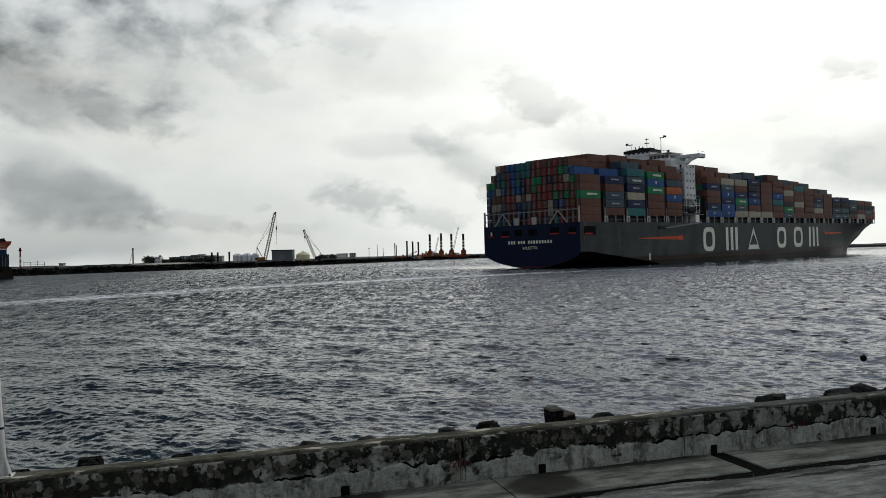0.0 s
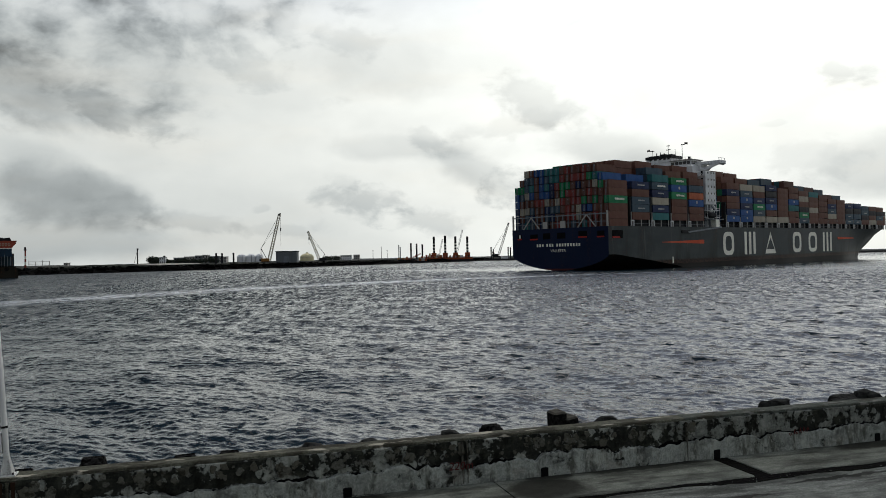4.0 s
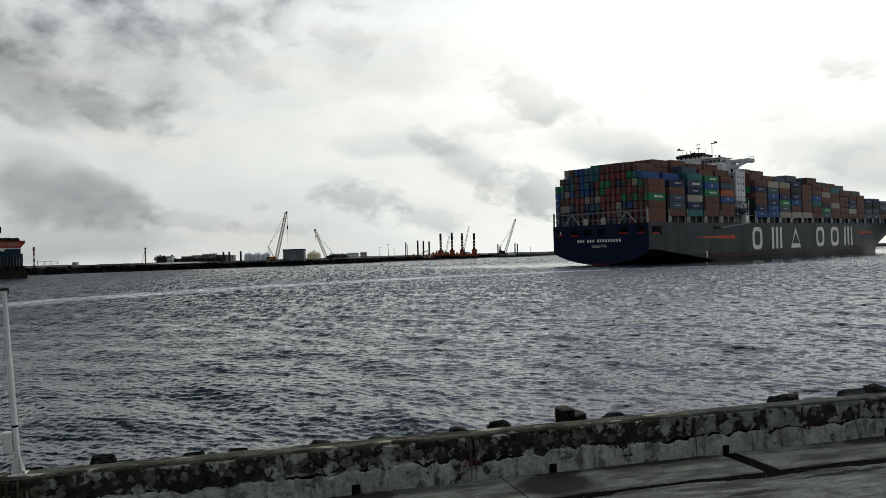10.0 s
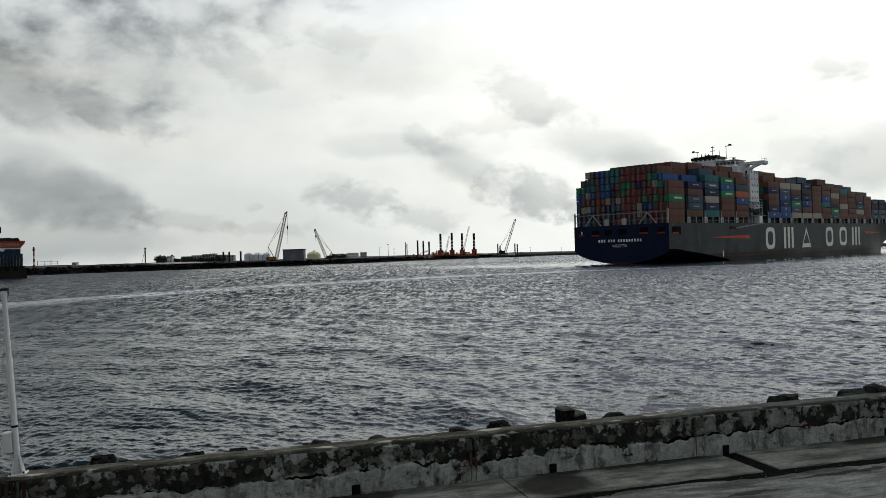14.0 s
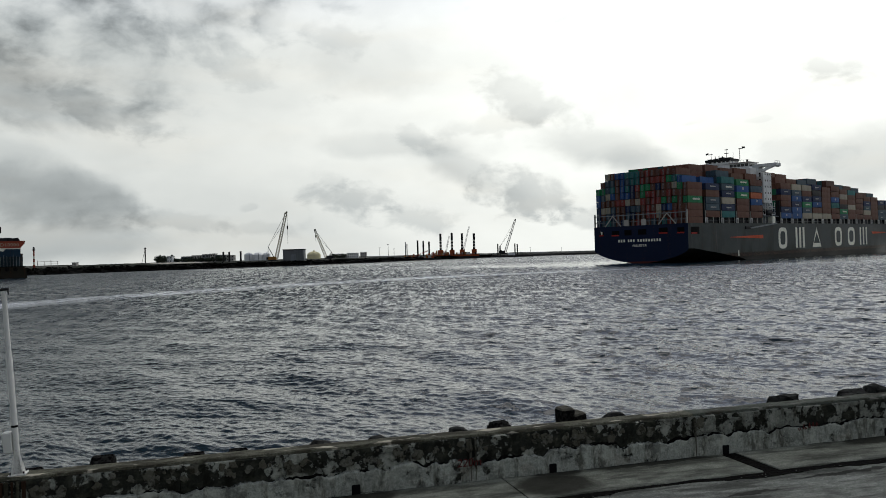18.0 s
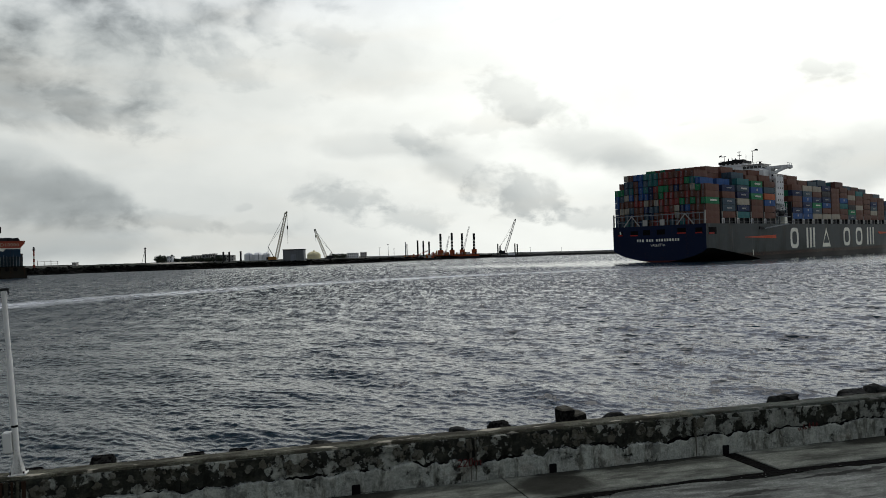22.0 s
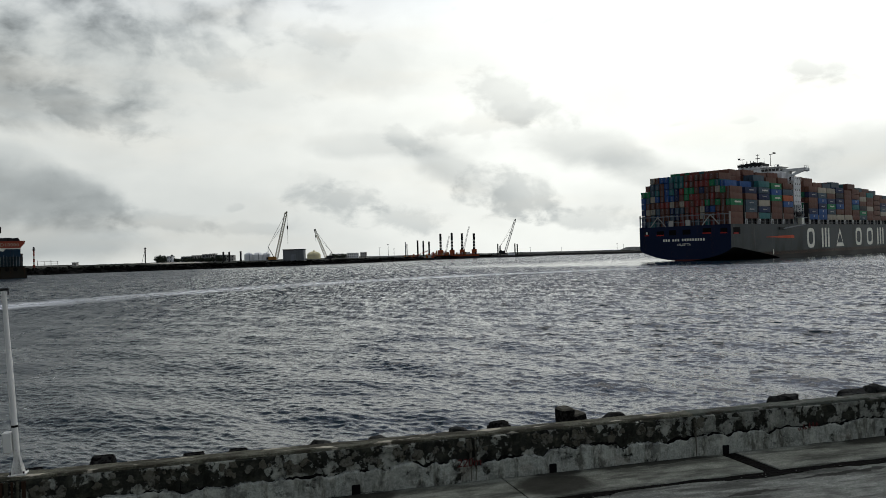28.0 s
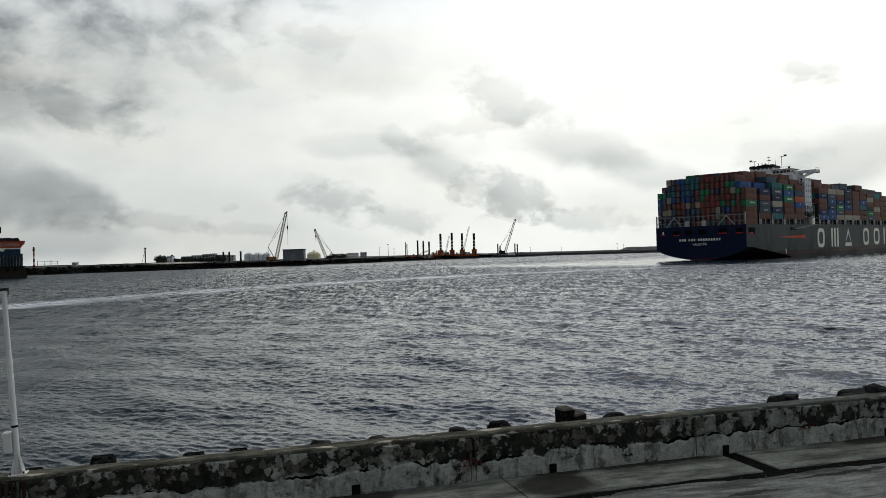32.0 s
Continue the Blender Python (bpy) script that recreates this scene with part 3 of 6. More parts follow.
class Shape:
    """Collects corners and faces of one mesh."""

    def __init__(self):
        self.v, self.f = [], []

    def add(self, verts, faces):
        k = len(self.v)
        self.v += [tuple(p) for p in verts]
        self.f += [tuple(i + k for i in f) for f in faces]
        return self

    def box(self, x0, x1, y0, y1, z0, z1, bev=0.0):
        if bev <= 0:
            v = [(x, y, z) for z in (z0, z1) for y in (y0, y1) for x in (x0, x1)]
            return self.add(v, [(0, 2, 3, 1), (4, 5, 7, 6), (0, 1, 5, 4), (2, 6, 7, 3), (0, 4, 6, 2), (1, 3, 7, 5)])
        b = min(bev, (x1 - x0) * .49, (y1 - y0) * .49, (z1 - z0) * .49)
        ring = [(x0 + b, y0), (x1 - b, y0), (x1, y0 + b), (x1, y1 - b), (x1 - b, y1), (x0 + b, y1), (x0, y1 - b), (x0, y0 + b)]
        cx, cy = (x0 + x1) / 2, (y0 + y1) / 2
        sx, sy = 1 - 2 * b / (x1 - x0), 1 - 2 * b / (y1 - y0)
        small = [(cx + (x - cx) * sx, cy + (y - cy) * sy) for x, y in ring]
        v = [(*p, z0) for p in small] + [(*p, z0 + b) for p in ring] + [(*p, z1 - b) for p in ring] + [(*p, z1) for p in small]
        f = [tuple(reversed(range(8))), tuple(range(24, 32))]
        f += [(r * 8 + i, r * 8 + (i + 1) % 8, r * 8 + 8 + (i + 1) % 8, r * 8 + 8 + i) for r in range(3) for i in range(8)]
        return self.add(v, f)

    def tube(self, a, b, r0, r1=None, sides=8):
        a, b = Vector(a), Vector(b)
        r1 = r0 if r1 is None else r1
        t = (b - a).to_track_quat("Z", "Y").to_matrix()
        v = []
        for p, r in ((a, r0), (b, r1)):
            for i in range(sides):
                w = 2 * math.pi * i / sides
                v.append(p + t @ Vector((math.cos(w) * r, math.sin(w) * r, 0)))
        f = [(i, (i + 1) % sides, sides + (i + 1) % sides, sides + i) for i in range(sides)]
        return self.add(v, f + [tuple(reversed(range(sides))), tuple(range(sides, 2 * sides))])

    def lathe(self, profile, at=(0, 0, 0), sides=20):
        """Turns (radius, height) pairs about the upright axis."""
        v, f = [], []
        for r, z in profile:
            v += [(at[0] + math.cos(2 * math.pi * i / sides) * r, at[1] + math.sin(2 * math.pi * i / sides) * r, at[2] + z) for i in range(sides)]
        for k in range(len(profile) - 1):
            f += [(k * sides + i, k * sides + (i + 1) % sides, (k + 1) * sides + (i + 1) % sides, (k + 1) * sides + i) for i in range(sides)]
        f += [tuple(reversed(range(sides))), tuple(range((len(profile) - 1) * sides, len(profile) * sides))]
        return self.add(v, f)

    def prism(self, outline, axis, a, b):
        """Pushes a flat outline (pairs in the two other axes) from a to b along axis 0, 1 or 2."""
        k = len(outline)

        def put(p, s):
            q = list(p)
            q.insert(axis, s)
            return q
        v = [put(p, a) for p in outline] + [put(p, b) for p in outline]
        f = [tuple(range(k)), tuple(reversed(range(k, 2 * k)))] + [(i, k + i, k + (i + 1) % k, (i + 1) % k) for i in range(k)]
        return self.add(v, f)

    def mesh(self, name, smooth=False):
        me = bpy.data.meshes.new(name)
        me.from_pydata(self.v, [], self.f)
        bm = bmesh.new()
        bm.from_mesh(me)
        bmesh.ops.recalc_face_normals(bm, faces=bm.faces)
        bm.to_mesh(me)
        bm.free()
        if smooth:
            me.polygons.foreach_set("use_smooth", [True] * len(me.polygons))
            me.set_sharp_from_angle(angle=radians(35))
        return me


def part(name, shape, mat, parent=None, label="", at=None, smooth=False):
    """One mesh object under a thing or a part."""
    me = shape if isinstance(shape, bpy.types.Mesh) else shape.mesh(name, smooth)
    if not me.materials:
        me.materials.append(mat)
    ob = new(name, me)
    if parent is not None:
        ob.parent = parent
    if at is not None:
        ob.matrix_basis = at
    if me.materials[0] != mat:
        ob.material_slots[0].link = "OBJECT"
        ob.material_slots[0].material = mat
    if label:
        tagged(ob, label)
    return ob


def thing(name, at, label, category, group="", kind=""):
    ob = new(name)
    ob.empty_display_size = 0.3
    ob.matrix_basis = at
    return tagged(ob, label, category, group, kind)
# ---------------------------------------------------------------- sky cover, water, shore


def build_sky():
    s, sides, rings = Shape(), 72, 14
    for r in range(rings + 1):
        e = radians(-2.5 + (50.5 * r / rings))
        for i in range(sides):
            w = 2 * math.pi * i / sides
            s.v.append((4700 * math.cos(e) * math.sin(w), 4700 * math.cos(e) * math.cos(w), 4700 * math.sin(e)))
    s.f = [(r * sides + i, r * sides + (i + 1) % sides, (r + 1) * sides + (i + 1) % sides, (r + 1) * sides + i) for r in range(rings) for i in range(sides)]
    ob = part("backdrop", s, M["sky_cover"], smooth=True)
    return tagged(ob, "broken grey overcast cloud cover drifting over the harbour", "sky", kind="structure")


def water_grid():
    """Rings about the quay, finest over the open basin, wider and wider towards the horizon."""
    r, d, rings = 9.0, 0.5, [0.4, 3.0, 6.0]
    while r < 5600:
        rings.append(r)
        d = 0.5 if r < 14.5 else 0.09 if r < 48 else min(d * 1.006, 0.4) if r < 270 else min(d * 1.006, 0.65) if r < 480 else d * 1.035
        r += d
    basin = np.arange(-64, 41, 0.13)
    turns = np.concatenate([basin, np.linspace(41, 296, 64)[1:-1]])
    return np.array(rings), np.radians(turns)


def build_water():
    rings, turns = water_grid()
    gx, gy = rings[:, None] * np.sin(turns)[None, :], rings[:, None] * np.cos(turns)[None, :]
    wide = np.maximum(np.gradient(rings)[:, None] + gx * 0, rings[:, None] * np.gradient(turns)[None, :])
    rng = np.random.default_rng(7)
    z = np.zeros_like(gx)
    dx, dy, kept, whole = z.copy(), z.copy(), z.copy(), 0.0
    count = 130
    for i in range(count):
        lam = 0.2 * (2.6 / 0.2) ** (i / (count - 1.0))
        turn = radians(54) + rng.normal(0, 0.62)
        cx, cy, k = math.cos(turn), math.sin(turn), 2 * math.pi / lam
        ph = ((gx * cx + gy * cy) * k + rng.uniform(0, 6.28)).astype(np.float32)
        slope = 0.27 * (lam / 0.45) ** (-0.95 if lam > 0.45 else 0.0) * math.sqrt(2.0 / count)
        fits = np.clip(2.1 - wide / lam * 3.2, 0, 1)
        kept += (slope * fits) ** 2
        whole += slope ** 2
        amp = slope / k * fits
        z += amp * np.sin(ph)
        drag = amp * np.cos(ph) * 0.85
        dx += drag * cx
        dy += drag * cy
    # out where the short ripples are too small to model the longer ones take their steepness
    gain = np.minimum(np.sqrt(whole / np.maximum(kept, 1e-9)), 2.2) * (1 + 0.5 * np.clip((np.hypot(gx, gy) - 70) / 130, 0, 1))
    # puffs of wind roughen some patches and leave others slack
    puff = np.zeros_like(gx)
    for lam, turn in ((34, 0.5), (21, 1.3), (47, 1.9), (13, 0.9), (27, 2.6), (9, 0.2), (60, 1.1), (16, 1.7)):
        puff += np.sin((gx * math.cos(turn) + gy * math.sin(turn)) * 2 * math.pi / lam + rng.uniform(0, 6.28) + 1.5 * np.sin((gx * math.sin(turn) - gy * math.cos(turn)) * 2.4 / lam))
    gain = gain * np.clip(1 + 0.04 * puff, 0.7, 1.3)
    # a slight longer swell under the chop
    for lam in (3.2, 4.1, 5.3, 6.8, 8.8):
        turn = radians(50) + rng.normal(0, 0.35)
        dz = 0.05 * lam / (2 * math.pi) * np.sin((gx * math.cos(turn) + gy * math.sin(turn)) * 2 * math.pi / lam + rng.uniform(0, 6.28))
        z += np.where(wide < lam * 0.3, dz, 0.0) / np.maximum(gain, 0.3)
    # finer ripples in the lee of the quay's bend
    gain = gain * (1 - 0.45 * np.clip((8 - gx - 0.3 * gy) / 34, 0, 1))
    # flattened track behind the ship
    along = (gx + 34.9) * 0.62 + (gy - 171.3) * 0.785
    across = np.abs((gx + 34.9) * -0.785 + (gy - 171.3) * 0.62 + 0.0024 * along ** 2)
    gain = gain * (1 - 0.45 * np.clip((10.0 - across) / 5, 0, 1) * (along < 140))
    # smoother water in the lee of the ship's course
    ahead, abeam = (gx - 36.2) * 0.726 + (gy - 292.4) * 0.688, np.abs((gx - 36.2) * 0.688 - (gy - 292.4) * 0.726)
    gain = gain * (1 - 0.7 * np.clip((150 - abeam) / 110, 0, 1) * np.clip((ahead + 25) / 60, 0, 1))
    z *= gain
    gx, gy = gx + dx * np.minimum(gain, 2.0), gy + dy * np.minimum(gain, 2.0)
    nx, ny = len(turns), len(rings)
    co = np.stack([gx, gy, z], -1).reshape(-1, 3)
    idx = np.arange(nx * ny).reshape(ny, nx)
    nxt = np.roll(idx, -1, axis=1)
    quads = np.stack([idx[:-1], idx[1:], nxt[1:], nxt[:-1]], -1).reshape(-1, 4)
    me = bpy.data.meshes.new("water")
    me.vertices.add(len(co))
    me.vertices.foreach_set("co", co.ravel())
    me.loops.add(quads.size)
    me.loops.foreach_set("vertex_index", quads.ravel())
    me.polygons.add(len(quads))
    me.polygons.foreach_set("loop_start", np.arange(0, quads.size, 4))
    me.polygons.foreach_set("use_smooth", np.ones(len(quads), bool))
    me.update(calc_edges=True)
    ob = part("water", me, M["water"])
    return tagged(ob, "choppy grey harbour water with a paler foamy wake", "water", kind="structure")


SHORE = ((-900, 330), (-420, 400), (-240, 458), (-225, 497), (-190, 550), (-127, 626), (-68, 763), (-10, 954), (52, 1113),
         (180, 1290), (353, 1330), (620, 1420), (1100, 1560), (2200, 1750), (4000, 2100))


def shore_at(x):
    for (a, p), (b, q) in zip(SHORE, SHORE[1:]):
        if a <= x <= b:
            return p + (q - p) * (x - a) / (b - a)
    return 2100


def build_shore():
    """Rubble bank with a flat top behind it, uneven along its edge."""
    xs, x = [], -900.0
    while x < 4000:
        xs.append(x)
        x += 2.2 if x < 420 else 30
    prof = ((-3, -1.2), (0, 0.25), (3, 1.1), (7, 2.2), (11, 3.0), (16, 3.6), (30, 4.2), (60, 4.6), (130, 4.9), (420, 5.2))
    s = Shape()
    for x in xs:
        y = shore_at(x)
        for k, (d, z) in enumerate(prof):
            rough = noise.noise((x * 0.11, d * 0.2, 0)) * 2.2 + noise.noise((x * 0.5, d * 0.5, 3)) * 1.0 if 0 < k < 8 else 0
            up = noise.noise((x * 0.03, 4.0, d * 0.02)) * 0.9 if k > 3 else 0
            s.v.append((x - d * 0.35 + rough, y + d + rough, max(-1.2, z * (1.0 if k < 2 else 1 + 0.12 * rough) + up)))
    m = len(prof)
    s.f = [(i * m + k, (i + 1) * m + k, (i + 1) * m + k + 1, i * m + k + 1) for i in range(len(xs) - 1) for k in range(m - 1)]
    ob = part("ground", s, M["shore"])
    tagged(ob, "low far bank of dark rubble with bare sand and scrub behind", "shore", kind="structure")
    # higher mole behind the open end of the bank
    s = Shape()
    run = [(-120, 1010), (20, 1180), (130, 1330), (260, 1420), (420, 1440), (640, 1500), (1100, 1640), (2200, 1850), (3600, 2150)]
    pts = []
    for (a, p), (b, q) in zip(run, run[1:]):
        for i in range(14):
            pts.append((a + (b - a) * i / 14, p + (q - p) * i / 14))
    for i, (x, y) in enumerate(pts):
        top = 6.6 + noise.noise((x * 0.02, 1, 0)) * 0.7 + (4.6 if 335 < x < 700 else 0)
        for d, z in ((-14, 2.0), (-6, top - 1.2), (0, top), (40, top - 0.3), (60, 3.0)):
            s.v.append((x, y + d, z + (noise.noise((x * 0.2, d, 2)) * 0.35)))
    s.f = [(i * 5 + k, i * 5 + 5 + k, i * 5 + 6 + k, i * 5 + k + 1) for i in range(len(pts) - 1) for k in range(4)]
    mole = part("breakwater", s, M["mole_stone"])
    tagged(mole, "long grey rubble breakwater with a level crest", "breakwater", kind="structure")


# ---------------------------------------------------------------- the quay
QUAY = pose(0, 10.43, 0, 0, 0, 16.3)


def plaster_top(u):
    """Height of the broken upper edge of the plaster along the wall."""
    up = FLOOR + 0.275 + noise.noise((u * 0.8, 0, 9)) * 0.06 + noise.noise((u * 2.9, 3, 9)) * 0.035 + noise.noise((u * 8, 3, 9)) * 0.026 + noise.noise((u * 21, 3, 9)) * 0.022
    return up - 0.09 * max(0.0, noise.noise((u * 4.1, 8, 2)))


def build_quay():
    # asphalt sheet whose broken edge runs along the slabs
    s, m = Shape(), 900
    for i in range(m + 1):
        u = -70 + 140 * i / m
        w = min(0.27, 0.2 + noise.noise((u * 0.6, 0, 4)) * 0.26 + noise.noise((u * 4.3, 2, 4)) * 0.06)
        u = -400 if i == 0 else 400 if i == m else u
        for v, z in ((-400, FLOOR), (-8, FLOOR), (-1.62 + w, FLOOR), (-1.38 + w, FLOOR - 0.014), (-1.34 + w, FLOOR - 0.05), (-1.34 + w, FLOOR - 0.6)):
            s.v.append((u, v, z))
    s.f = [(i * 6 + k, i * 6 + 6 + k, i * 6 + 7 + k, i * 6 + 1 + k) for i in range(m) for k in range(5)]
    tagged(part("pavement", s, M["quay_asphalt"], at=QUAY), "worn damp asphalt of the quay with a broken edge", "pavement", kind="structure")
    tagged(part("quay_edge", Shape().box(-400, 400, 0.0, 1.1, -2.0, FLOOR - 0.1), M["wall_cap"], at=QUAY), "concrete edge of the quay above the water", "quay", kind="structure")
    # black silt in the channel and in the joints
    s, m = Shape(), 700
    for i in range(m + 1):
        u = -400 if i == 0 else 400 if i == m else -70 + 140 * i / m
        for k in range(7):
            v = -1.6 + 0.27 * k
            s.v.append((u, v, FLOOR - (0.035 if k < 2 else 0.016) + noise.noise((u * 3.1, v * 4, 6)) * 0.012))
    s.f = [(i * 7 + k, i * 7 + 7 + k, i * 7 + 8 + k, i * 7 + 1 + k) for i in range(m) for k in range(6)]
    tagged(part("trim", s, M["wet_black"], at=QUAY), "black wet silt in the channel between apron and asphalt", "channel", kind="structure")
    # crumbs of asphalt lying in the channel
    rng = random.Random(21)
    s = Shape()
    for _ in range(420):
        u, v, r = rng.uniform(-9, 11), rng.uniform(-1.45, -1.1), rng.uniform(0.006, 0.022)
        p = [Vector((u, v, FLOOR - 0.02)) + Vector((rng.uniform(-1, 1), rng.uniform(-1, 1), rng.uniform(0, 1))) * r for _ in range(5)]
        s.add(p, [(0, 1, 2), (0, 2, 3), (0, 3, 4), (1, 2, 4), (1, 3, 4), (2, 3, 4)])
    tagged(part("gravel", s, M["quay_asphalt"], at=QUAY), "crumbs of asphalt in the wet channel", "gravel", kind="stuff")
    wall = thing("wall_quay", QUAY, "stained flaking concrete parapet along the quay edge", "parapet", kind="structure")
    rng = random.Random(3)
    cuts = [-400, -150, -70, -52, -36, -22, -11.6, -7.3, -3.35, 0.32, 3.72, 7.2, 10.4, 14, 22, 36, 52, 70, 150, 400]
    for a, b in zip(cuts, cuts[1:]):
        s = Shape()
        g = 0.0025
        m = max(2, int((b - a) / 0.03)) if -12 < a < 15 else 4
        # weathered upper course: small dents along the front and the arris
        prof = ((0.012, FLOOR + 0.29), (0.004, FLOOR + 0.44), (0.002, TOP - 0.045), (0.03, TOP - 0.03), (0.27, TOP - 0.03), (0.298, TOP - 0.045), (0.3, FLOOR - 0.1), (0.02, FLOOR - 0.1))
        for i in range(m + 1):
            u = a + g + (b - a - 2 * g) * i / m
            for k, (v, z) in enumerate(prof):
                w = noise.noise((u * 2.1, k * 1.3, 5)) * 0.012 + noise.noise((u * 7.0, k * 2.1, 1)) * 0.008 if k < 6 else 0
                s.v.append((u, v + w, z + (w * 0.9 if 1 < k < 6 else 0)))
        n8 = len(prof)
        s.f = [(i * n8 + k, i * n8 + n8 + k, i * n8 + n8 + (k + 1) % n8, i * n8 + (k + 1) % n8) for i in range(m) for k in range(n8)]
        s.f += [tuple(range(n8)), tuple(reversed(range(m * n8, m * n8 + n8)))]
        part("panel", s, M["wall_clean" if 3 < a < 11 else "wall_old"], wall)
        # thin worn skim on top, chipped along its edges
        s = Shape()
        for i in range(m + 1):
            u = a + g + (b - a - 2 * g) * i / m
            chip = max(0.0, noise.noise((u * 3.3, 0, 7)) * 0.035 + noise.noise((u * 11, 2, 7)) * 0.02)
            for v, z in ((0.008 + chip, TOP - 0.034), (0.02 + chip * 1.4, TOP - 0.006), (0.05 + chip, TOP + 0.002), (0.27, TOP + 0.002), (0.292, TOP - 0.034)):
                s.v.append((u, v, z + noise.noise((u * 4, v * 9, 1)) * 0.006))
        s.f = [(i * 5 + k, i * 5 + 5 + k, i * 5 + 5 + (k + 1) % 5, i * 5 + (k + 1) % 5) for i in range(m) for k in range(5)]
        s.f += [tuple(range(5)), tuple(reversed(range(m * 5, m * 5 + 5)))]
        part("coping", s, M["wall_cap" if a < 3 else "wall_cap_grey"], wall, "worn stained top of the wall")
        # thicker plaster on the foot of the wall, its upper edge broken
        s = Shape()
        for i in range(m + 1):
            u = a + g + (b - a - 2 * g) * i / m
            up = plaster_top(u)
            for v, z in ((-0.04, FLOOR - 0.03), (-0.034, up - 0.022), (-0.02, up - 0.002), (0.03, up + 0.004), (0.03, FLOOR - 0.03)):
                s.v.append((u, v + (noise.noise((u * 3, z * 4, 2)) * 0.008 + noise.noise((u * 13, z * 6, 4)) * 0.005 if v < 0.02 else 0), z))
        s.f = [(i * 5 + k, i * 5 + 5 + k, i * 5 + 5 + (k + 1) % 5, i * 5 + (k + 1) % 5) for i in range(m) for k in range(5)]
        s.f += [tuple(range(5)), tuple(reversed(range(m * 5, m * 5 + 5)))]
        part("plaster", s, M["wall_render"], wall, "grey rendered foot of the wall")
        # black growth that has settled on the ledge above the plaster
        s = Shape()
        for i in range(m + 1):
            u = a + g + (b - a - 2 * g) * i / m
            up = plaster_top(u) - 0.004
            h = max(0.007 if 3.5 < u < 12 else 0.003, (0.014 if 3.5 < u < 12 else 0.005) + noise.noise((u * 1.9, 5, 1)) * 0.05 + noise.noise((u * 8.5, 5, 1)) * 0.03)
            for v, z in ((-0.022, up), (-0.014, up + h * 0.6), (0.01, up + h), (0.02, up)):
                s.v.append((u, v, z))
        s.f = [(i * 4 + k, i * 4 + 4 + k, i * 4 + 4 + (k + 1) % 4, i * 4 + (k + 1) % 4) for i in range(m) for k in range(4)]
        s.f += [tuple(range(4)), tuple(reversed(range(m * 4, m * 4 + 4)))]
        part("moss", s, M["wet_black"], wall, "black moss on the plaster's edge")
    # shells of the old skim coat that still cling to the upper course
    rng = random.Random(14)
    for i in range(150):
        u, z = rng.uniform(-7.0, 3.9), FLOOR + rng.uniform(0.34, 0.535)
        r, k = rng.choice((0.015, 0.02, 0.03, 0.04, 0.06)) * rng.uniform(0.8, 1.2), 13
        rim = []
        for j in range(k):
            w = 2 * math.pi * j / k
            q = r * (1 + 0.8 * noise.noise((math.cos(w) * 1.3 + i, math.sin(w) * 1.3, i * 0.7)) + 0.16 * rng.uniform(-1, 1))
            rim.append((u + math.cos(w) * q * rng.uniform(0.9, 1.15), min(max(z + math.sin(w) * q * 1.1, FLOOR + 0.31), TOP - 0.055)))
        s = Shape()
        for y, f in ((0.012, 1.0), (-0.006, 0.97), (-0.011, 0.86)):
            s.v += [(u + (p - u) * f, y + noise.noise((p * 6, h * 6, 3)) * 0.003, z + (h - z) * f) for p, h in rim]
        s.f = [(q * k + j, q * k + (j + 1) % k, q * k + k + (j + 1) % k, q * k + k + j) for q in range(2) for j in range(k)] + [tuple(range(2 * k, 3 * k))]
        part("flake", s, M["wall_flake"], wall)
    # rust run down from the pole's foot
    for i, u in enumerate((-5.34, -5.27, -5.22, -5.16, -5.1, -5.04)):
        w = 0.012 + 0.006 * (i % 3)
        part("rust_streak", Shape().prism([(u - w, TOP - 0.05), (u + w, TOP - 0.05), (u + w * 0.7, FLOOR + 0.33), (u - w * 0.5, FLOOR + 0.36)], 1, -0.018, 0.012), M["rust_run" if i % 2 else "wall_cap"], wall, "brown rust run" if i % 2 else "pale lime run")
    # drain holes through the foot of the wall
    for u in (-6.2, -3.75, -1.24, 1.47, 4.21, 7.15, 10.1):
        part("drain_hole", Shape().box(u - 0.055, u + 0.055, -0.05, 0.02, FLOOR - 0.02, FLOOR + 0.115, 0.01), M["void"], wall, "black drain hole")
    for u in (0.3, 0.37, 3.72):
        part("joint_strip", Shape().box(u - 0.009, u + 0.009, -0.04, 0.01, FLOOR - 0.02, TOP - 0.05, 0.004), M["wall_flake"], wall, "mortar strip at a joint")
    # apron slabs and the gutter between them
    slabs = thing("apron", QUAY, "damp concrete apron slabs at the foot of the wall", "pavement", kind="structure")
    edges = [-14.0, -10.4, -7.0, -3.4, 0.72, 4.22, 8.0, 11.8, 15.6]
    for a, b in zip(edges, edges[1:]):
        ga = 0.13 if abs(a - 4.22) < 0.1 else 0.005
        gb = 0.13 if abs(b - 4.22) < 0.1 else 0.005
        tilt, top, rim, m, k = rng.uniform(-0.006, 0.006), [], [], 34, 8
        ring = [(a + ga + (b - a - ga - gb) * i / m, -1.02) for i in range(m)] + [(b - gb, -1.02 + 0.975 * i / k) for i in range(k)]
        ring += [(b - gb - (b - a - ga - gb) * i / m, -0.045) for i in range(m)] + [(a + ga, -0.045 - 0.975 * i / k) for i in range(k)]
        s, cu, cv = Shape(), (a + b) / 2, -0.53
